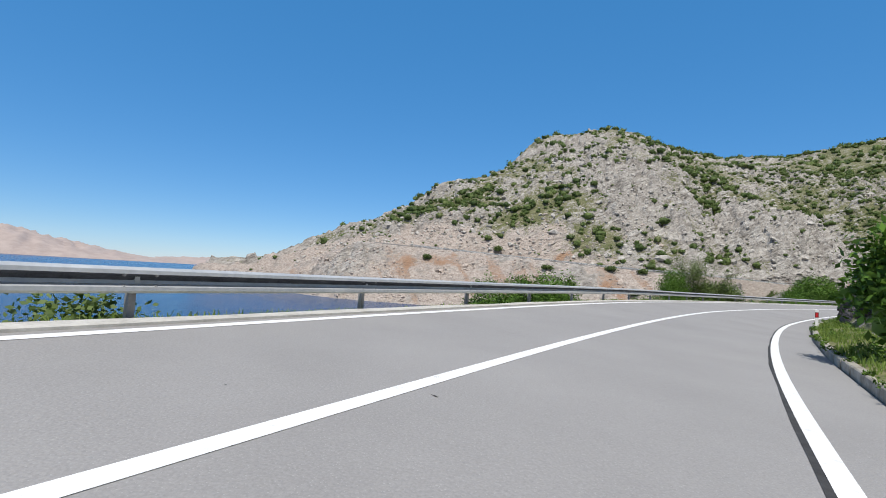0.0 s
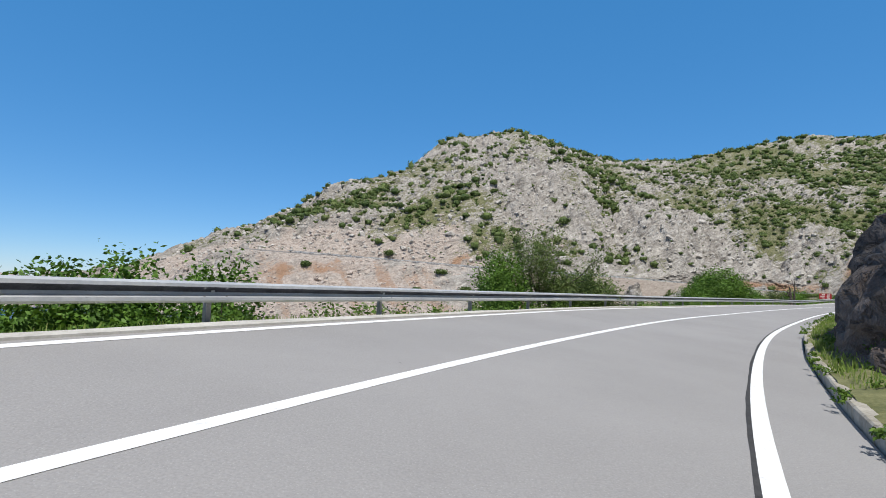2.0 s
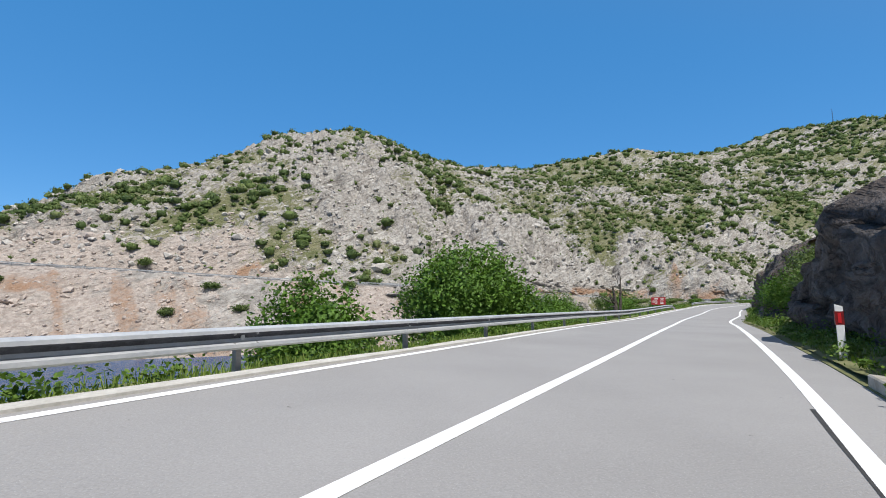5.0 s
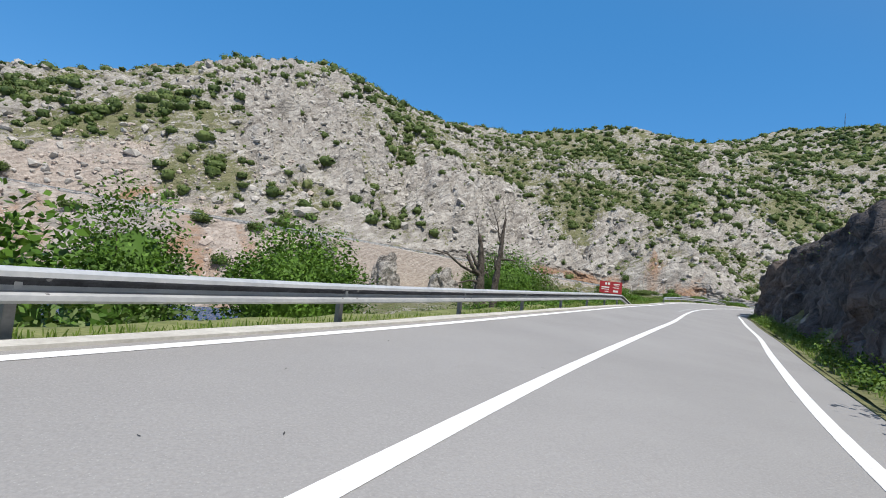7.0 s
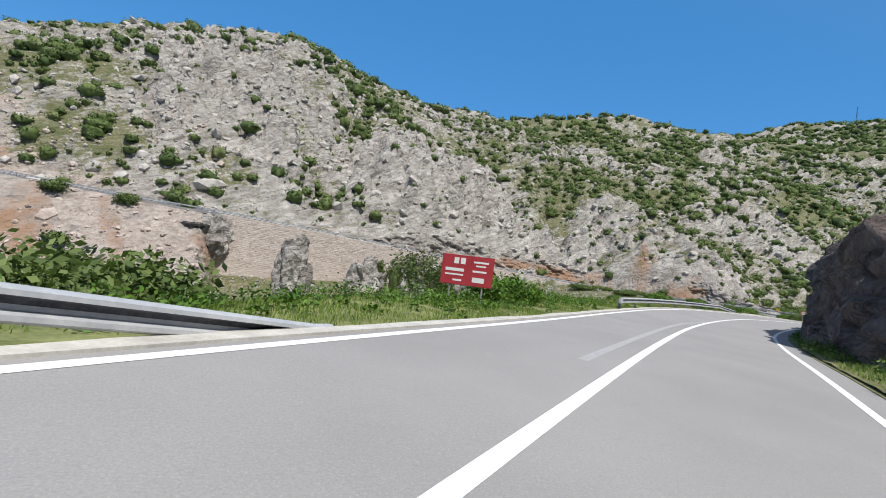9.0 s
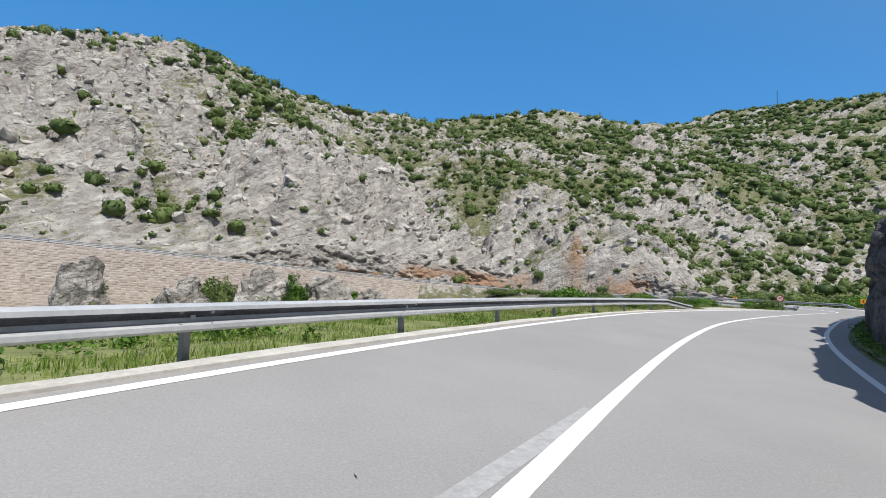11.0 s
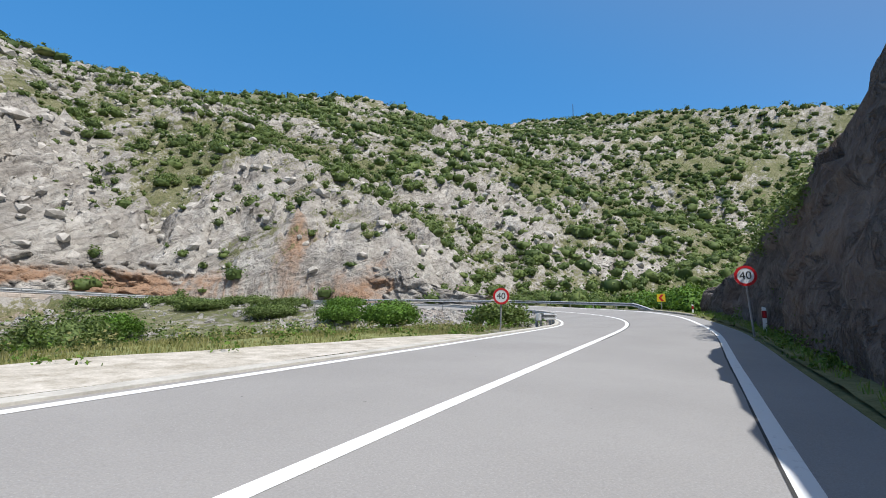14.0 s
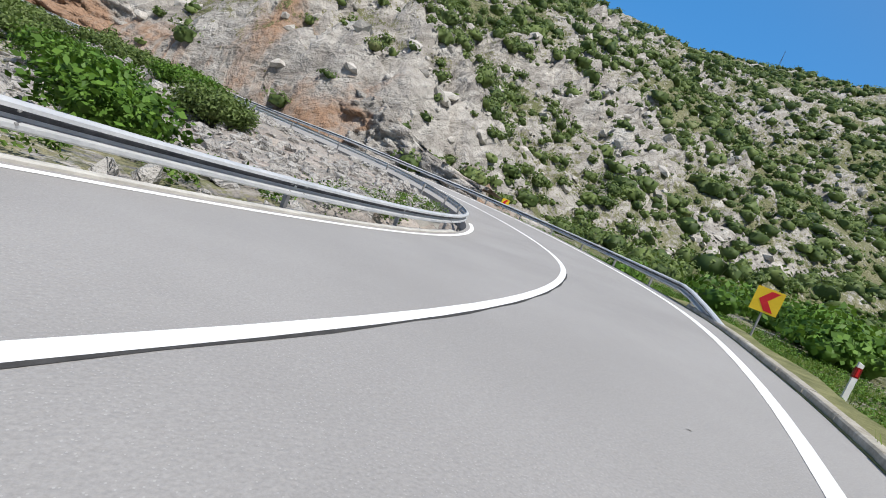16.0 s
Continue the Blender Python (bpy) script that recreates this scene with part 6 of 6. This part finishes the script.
def rubble(name, count, places, seed, mat, label, size=(0.08, 0.4), sink=0.15):
    """Many loose angular stones, as one mass."""
    rnd = np.random.RandomState(seed)
    shell, tri = ball(1)
    x, y = places(rnd, count)
    count = len(x)
    z = height_at(x, y)
    s = (size[0] + (size[1] - size[0]) * rnd.rand(count) ** 2.2) * np.where(rnd.rand(count) < 0.06, 1.7, 1.0)
    shape = shell[None] * rnd.uniform(0.6, 1.2, size=(count, len(shell), 1)) * np.stack([rnd.uniform(0.8, 1.5, count), rnd.uniform(0.6, 1.1, count), rnd.uniform(0.45, 0.85, count)], 1)[:, None]
    shape = shape * s[:, None, None]
    a, lean = rnd.uniform(0, 6.283, count)[:, None], rnd.normal(size=count)[:, None] * 0.35
    sx, sz = shape[..., 0] * np.cos(lean) - shape[..., 2] * np.sin(lean), shape[..., 0] * np.sin(lean) + shape[..., 2] * np.cos(lean)
    verts = np.stack([sx * np.cos(a) - shape[..., 1] * np.sin(a) + x[:, None], sx * np.sin(a) + shape[..., 1] * np.cos(a) + y[:, None], sz + (z + sink * s)[:, None]], -1)
    faces = tri[None] + (np.arange(count) * len(shell))[:, None, None]
    return tagged(new(name, mesh_from(name, verts.reshape(-1, 3), faces.reshape(-1, 3), mat)), label, "stones", kind="stuff")


def below_wall(rnd, n):
    x = rnd.uniform(70, 160, n)
    return x, np.interp(x, BASE_X, BASE_Y) - rnd.uniform(2, 24, n) * rnd.uniform(0.3, 1, n)


rubble("rubble", 1500, below_wall, 171, BOULDER, "pale loose stones on the bank below the wall")


def inside_bend(rnd, n):
    x, y = rnd.uniform(149, 176, n * 3), rnd.uniform(138, 168, n * 3)
    a, la = near_road(x, y, 0, TURN_END + 40)
    b, lb = near_road(x, y, END_LOW, None)
    keep = (la < -LINE[a, 3] - 1.0) & (lb < -LINE[b, 3] - 1.0)
    return x[keep][:n], y[keep][:n]


rubble("bend_rubble", 1600, inside_bend, 173, BOULDER, "pale loose stones inside the hairpin bend", (0.06, 0.34))


def on_slope(x0, x1, y0, y1):
    def places(rnd, n):
        x, y = rnd.uniform(x0, x1, n * 4), rnd.uniform(y0, y1, n * 4)
        v = y - np.interp(x, BASE_X, BASE_Y)
        keep = (rnd.rand(n * 4) < 1.05 - 1.1 * soil_at(x, y)) & (v > np.where((x > 95) & (x < 190), 13, 6)) & (height_at(x, y) > -6)
        return x[keep][:n], y[keep][:n]
    return places


def on_scree(rnd, n):
    x, y = rnd.uniform(-85, 68, n * 3), rnd.uniform(166, 222, n * 3)
    v = y - np.interp(x, BASE_X, BASE_Y)
    keep = ((v < -0.5) | (v > 6) & (v < 24)) & (height_at(x, y) > SEA + 0.3) & (rnd.rand(n * 3) < 0.15 + 1.1 * smooth_step(fbm(x / 9, y / 7, 3, 221), 0.4, 0.62))
    return x[keep][:n], y[keep][:n]


rubble("scree_rocks", 2600, on_scree, 177, SCREE_STONE, "pinkish loose stones and blocks on the scree", (0.1, 0.8), 0.0)
rubble("slope_rocks", 3600, on_slope(-90, 150, 190, 300), 175, SLOPE_STONE, "pale angular limestone blocks on the slope", (0.3, 1.5), 0.0)
rubble("slope_rocks", 2600, on_slope(150, 340, 160, 300), 176, SLOPE_STONE, "pale angular limestone blocks on the slope", (0.25, 1.2), 0.0)


# ---- signs and markers ----
def delineator(place, turn, label="white roadside marker post with a dark red reflector", tone=None):
    """A hollow plastic marker post with a slanted top, a red reflector panel and a foot."""
    root = empty("marker_post", Matrix.Translation(place) @ Matrix.Rotation(turn, 4, "Z"), label, "marker post", "marker posts along the road")
    bm = bmesh.new()
    prof = [(-0.06, -0.035), (0.06, -0.035), (0.045, 0.04), (-0.045, 0.04)]
    low = [bm.verts.new((x, y, -0.3)) for x, y in prof]
    high = [bm.verts.new((x, y, 0.84 if x < 0 else 0.80)) for x, y in prof]
    for k in range(4):
        bm.faces.new((low[k], low[(k + 1) % 4], high[(k + 1) % 4], high[k]))
    bm.faces.new(high)
    bm.faces.new(low[::-1])
    bmesh.ops.bevel(bm, geom=list(bm.edges), offset=0.006, segments=1, affect="EDGES")
    part("body", bm, WHITE, root)
    bm = bmesh.new()
    box(bm, 0.127, 0.079, 0.24, Matrix.Translation((0, 0.0025, 0.60)), 0.004)
    band = part("band", bm, tone or RED, root, "black band" if tone else "dark red band")
    bm = bmesh.new()
    box(bm, 0.05, 0.008, 0.17, Matrix.Translation((0, -0.041, 0.60)), 0.003)
    part("reflector", bm, WHITE if tone else SIGN_RED, band)
    return root


def face_turn(i):
    """The turn of a thing that faces traffic on the near lane."""
    return math.atan2(TAN[i, 1], TAN[i, 0]) - radians(90)


for x, y, z in ((13.94, 23.22, -1.03), (45.24, 57.38, -0.45), (130.86, 120.82, 0.22), (149.95, 127.83, 0.42), (169.4, 136.8, 0.5)):
    i = sample_at(x, y, 0, END_LOW + 20)
    delineator((x, y, z), face_turn(i))


i = sample_at(122.2, 126.6, 0, END_LOW)
ob = delineator((122.3, 127.1, 0.2), face_turn(i) + radians(172), "leaning white marker post with a black band at a rail end", BLACK)
ob.rotation_euler.rotate_axis("Y", radians(5))


def text_mesh(body, size, depth, mat):
    cu = bpy.data.curves.new("digits", "FONT")
    cu.body, cu.size, cu.align_x, cu.align_y, cu.extrude = body, size, "CENTER", "CENTER", depth
    ob = bpy.data.objects.new("digits", cu)
    scene.collection.objects.link(ob)
    me = bpy.data.meshes.new_from_object(ob.evaluated_get(bpy.context.evaluated_depsgraph_get()))
    bpy.data.objects.remove(ob)
    me.materials.clear()
    me.materials.append(mat)
    return me


def disc(radius, depth, hole=0.0, sides=40):
    bm = bmesh.new()
    if hole:
        for r0, r1, y0, y1 in ((hole, radius, 0, depth),):
            rings = []
            for k in range(sides):
                a = 6.28319 * k / sides
                c, s = math.cos(a), math.sin(a)
                rings.append([bm.verts.new(q) for q in ((r0 * c, y0, r0 * s), (r1 * c, y0, r1 * s), (r1 * c, y1, r1 * s), (r0 * c, y1, r0 * s))])
            for k in range(sides):
                p, q = rings[k], rings[(k + 1) % sides]
                for j in range(4):
                    bm.faces.new((p[j], p[(j + 1) % 4], q[(j + 1) % 4], q[j]))
    else:
        bmesh.ops.create_cone(bm, cap_ends=True, segments=sides, radius1=radius, radius2=radius, depth=depth, matrix=Matrix.Rotation(radians(90), 4, "X"))
    bmesh.ops.recalc_face_normals(bm, faces=bm.faces)
    return bm


def speed_sign(place, turn, centre, lean, label):
    """A round speed limit sign on a steel pole."""
    root = empty("speed_limit_sign", Matrix.Translation(place) @ Matrix.Rotation(turn, 4, "Z") @ Matrix.Rotation(radians(lean), 4, "Y"), label, "road sign", "speed limit signs")
    bm = bmesh.new()
    tube(bm, (0, 0.04, -0.5), (0, 0.04, centre + 0.28), 0.03, 0.03, 12)
    part("pole", bm, GREY_STEEL, root)
    plate = part("plate", disc(0.30, 0.02), WHITE, root)
    plate.location = (0, 0, centre)
    ring = part("ring", disc(0.302, -0.005, 0.225), SIGN_RED, plate, "red ring")
    ring.location = (0, -0.0105, 0)
    num = part("digits", text_mesh("40", 0.33, 0.002, BLACK), BLACK, plate, "black digits")
    num.rotation_euler = (radians(90), 0, 0)
    num.location = (0, -0.013, 0)
    bm = bmesh.new()
    for z in (-0.12, 0.12):
        box(bm, 0.12, 0.03, 0.04, Matrix.Translation((0, 0.025, z)), 0.004)
    clamp = part("clamp", bm, GREY_STEEL, plate)
    return root


i = sample_at(148.7, 127.8, 0, END_LOW)
speed_sign((148.85, 127.85, 0.5), face_turn(i) + radians(8), 1.67, -4, "round white speed limit sign with red ring before rock")
i = sample_at(146.4, 135.3, 0, END_LOW)
speed_sign((146.35, 135.3, 0.3), face_turn(i) + radians(8), 1.39, 3, "round white speed limit sign with red ring on grass")


def chevron_sign(place, turn, centre, size, label):
    """A square yellow board with a red arrow head that points left, on a pole."""
    root = empty("bend_sign", Matrix.Translation(place) @ Matrix.Rotation(turn, 4, "Z"), label, "road sign", "bend signs")
    bm = bmesh.new()
    tube(bm, (0, 0.03, -0.5), (0, 0.03, centre + size * 0.4), 0.025, 0.025, 10)
    part("pole", bm, GREY_STEEL, root)
    bm = bmesh.new()
    box(bm, size, 0.02, size, None, 0.006)
    plate = part("plate", bm, YELLOW, root)
    plate.location = (0, 0, centre)
    bm = bmesh.new()
    pts = [(-0.30, 0.0), (0.02, 0.42), (0.34, 0.42), (0.02, 0.0), (0.34, -0.42), (0.02, -0.42)]
    front = [bm.verts.new((x * size, -0.014, z * size)) for x, z in pts]
    back = [bm.verts.new((x * size, -0.0105, z * size)) for x, z in pts]
    bm.faces.new((front[0], front[1], front[2], front[3]))
    bm.faces.new((front[0], front[3], front[4], front[5]))
    for k in range(6):
        bm.faces.new((front[k], back[k], back[(k + 1) % 6], front[(k + 1) % 6]))
    bmesh.ops.recalc_face_normals(bm, faces=bm.faces)
    part("arrow", bm, SIGN_RED, plate, "red arrow head")
    return root


aim = lambda x, y, tx, ty: math.atan2(ty - y, tx - x) + radians(90)
chevron_sign((168.27, 138.5, 0.5), aim(168.27, 138.5, 152, 131.5), 1.32, 0.56, "square yellow bend sign with a red arrow on a pole")
chevron_sign((178.74, 161.85, 0.85), aim(178.74, 161.85, 160, 139), 1.2, 0.56, "square yellow bend sign with a red arrow behind the guard rail")


def info_board(place, turn, label):
    """A dark red roadside board on two poles, with pale bars and pictogram blocks."""
    root = empty("information_board", Matrix.Translation(place) @ Matrix.Rotation(turn, 4, "Z"), label, "sign board")
    for x in (-0.55, 0.55):
        bm = bmesh.new()
        tube(bm, (x, 0.04, -0.8), (x, 0.04, 1.25), 0.03, 0.03, 10)
        part("pole", bm, GREY_STEEL, root)
    bm = bmesh.new()
    box(bm, 1.74, 0.03, 0.98, Matrix.Translation((0, 0, 0.78)), 0.008)
    board = part("board", bm, SIGN_BOARD, root)
    for x, z, w, h in ((-0.38, 1.08, 0.16, 0.2), (-0.16, 1.08, 0.16, 0.2), (0.45, 1.08, 0.5, 0.06), (0.45, 0.96, 0.34, 0.05), (-0.42, 0.78, 0.62, 0.1), (0.42, 0.78, 0.46, 0.06), (-0.42, 0.62, 0.62, 0.05), (0.4, 0.5, 0.4, 0.16), (-0.3, 0.44, 0.3, 0.06)):
        bm = bmesh.new()
        box(bm, w, 0.004, h, Matrix.Translation((x, -0.018, z)))
        part("bar", bm, WHITE, board)
    return root


info_board((83.3, 104.2, 0.18), aim(83.3, 104.2, 66, 80), "dark red roadside information board with pale bars on two poles")


def mast(place, height):
    root = empty("radio_mast", Matrix.Translation(place), "thin lattice radio mast on the ridge", "mast")
    bm = bmesh.new()
    for k in range(3):
        a = 2.0944 * k
        tube(bm, (0.5 * math.cos(a), 0.5 * math.sin(a), -2), (0.25 * math.cos(a), 0.25 * math.sin(a), height), 0.09, 0.06, 6)
    part("legs", bm, MAST_STEEL, root)
    bm = bmesh.new()
    for j in range(9):
        z0, z1 = height * j / 9, height * (j + 1) / 9
        for k in range(3):
            a, b = 2.0944 * k, 2.0944 * (k + 1)
            r0, r1 = 0.5 - 0.25 * j / 9, 0.5 - 0.25 * (j + 1) / 9
            tube(bm, (r0 * math.cos(a), r0 * math.sin(a), z0), (r1 * math.cos(b), r1 * math.sin(b), z1), 0.05, 0.05, 5)
    part("braces", bm, MAST_STEEL, root)
    return root


mast((483, 332, float(height_at(np.array([483.0]), np.array([332.0]))[0])), 15.0)


# ---- loose rocks ----
def boulder(place, size, seed, label, mat=HILL_ROCK, top=None):
    x, y = place[:2]
    z = float(height_at(np.array([x]), np.array([y]))[0])
    if top is not None:
        size = (size[0], size[1], (top - z) / 1.5)
    bm = bmesh.new()
    bmesh.ops.create_icosphere(bm, subdivisions=4, radius=1.0)
    for v in bm.verts:
        d = v.co.normalized()
        k = 1 + 0.35 * noise.noise(d * 1.3 + Vector((seed, 0, 0))) + 0.2 * noise.noise(d * 3.1 + Vector((0, seed, 0))) + 0.12 * noise.noise(d * 7.0 + Vector((0, 0, seed))) + 0.16 * noise.cell(d * 3.4 + Vector((seed, seed, 0)))
        k = min(k, 1.2)
        v.co = Vector((d.x * k * size[0], d.y * k * size[1], d.z * k * size[2]))
    me = bpy.data.meshes.new("boulder")
    bm.to_mesh(me)
    bm.free()
    me.materials.append(mat)
    ob = tagged(new("boulder", me), label, "boulder", "boulders on the bank")
    ob.location = (x, y, z + size[2] * 0.45)
    return ob


boulder((86.6, 118.2), (0.9, 0.8, 0.7), 3, "pale limestone boulder in the grass")
boulder((84.4, 117.0), (0.8, 0.6, 0.5), 5, "pale limestone boulder in the grass")
boulder((82.5, 178.0), (3.0, 2.4, 3.0), 7, "dark limestone crag before the wall", top=3.9)
boulder((102.0, 167.5), (3.4, 2.4, 2.4), 8, "rounded limestone crag below the wall", top=3.3)
boulder((94.0, 172.0), (3.0, 2.4, 2.4), 10, "rounded limestone crag below the wall", top=2.0)
boulder((109.5, 167.0), (3.2, 2.2, 2.3), 9, "rounded limestone crag below the wall", top=2.9)
boulder((116.0, 170.0), (2.4, 2.0, 2.3), 14, "rounded limestone crag below the wall", top=1.6)
boulder((68.6, 185.5), (3.2, 2.6, 2.0), 12, "rough limestone crag at the end of the wall", top=6.2)
boulder((66.0, 184.0), (2.2, 2.0, 2.0), 13, "rough limestone crag at the end of the wall", top=3.5)
boulder((-3.0, 21.5), (1.1, 0.7, 0.5), 11, "flat pale limestone rock above the bay")

# low concrete wall of a culvert inside the bend
bm = bmesh.new()
box(bm, 6.2, 0.35, 1.3, Matrix.Translation((0, 0, -0.2)), 0.03)
box(bm, 6.4, 0.5, 0.10, Matrix.Translation((0, 0, 0.47)), 0.02)
culvert = tagged(part("culvert_wall", bm, CONCRETE), "low pale concrete culvert wall behind the guard rail", "wall")
culvert.matrix_world = Matrix.Translation((161.9, 144.95, 0.06)) @ Matrix.Rotation(radians(36), 4, "Z")

# pale gravel lay-by
lo, hi = S(163), S(181)
me = strip("gravel_patch", lo, hi, lambda i: -LINE[i, 3] - 0.5 - 1.9 * math.sin(math.pi * (i - lo) / (hi - lo)) ** 0.6 - 0.12 * math.sin(i * 0.37) - 0.06 * math.sin(i * 1.1), lambda i: -LINE[i, 3] - 0.5, GRAVEL, 0.02, 1)
tagged(new("gravel_patch", me), "pale gravel lay-by beside the road", "gravel", kind="structure")
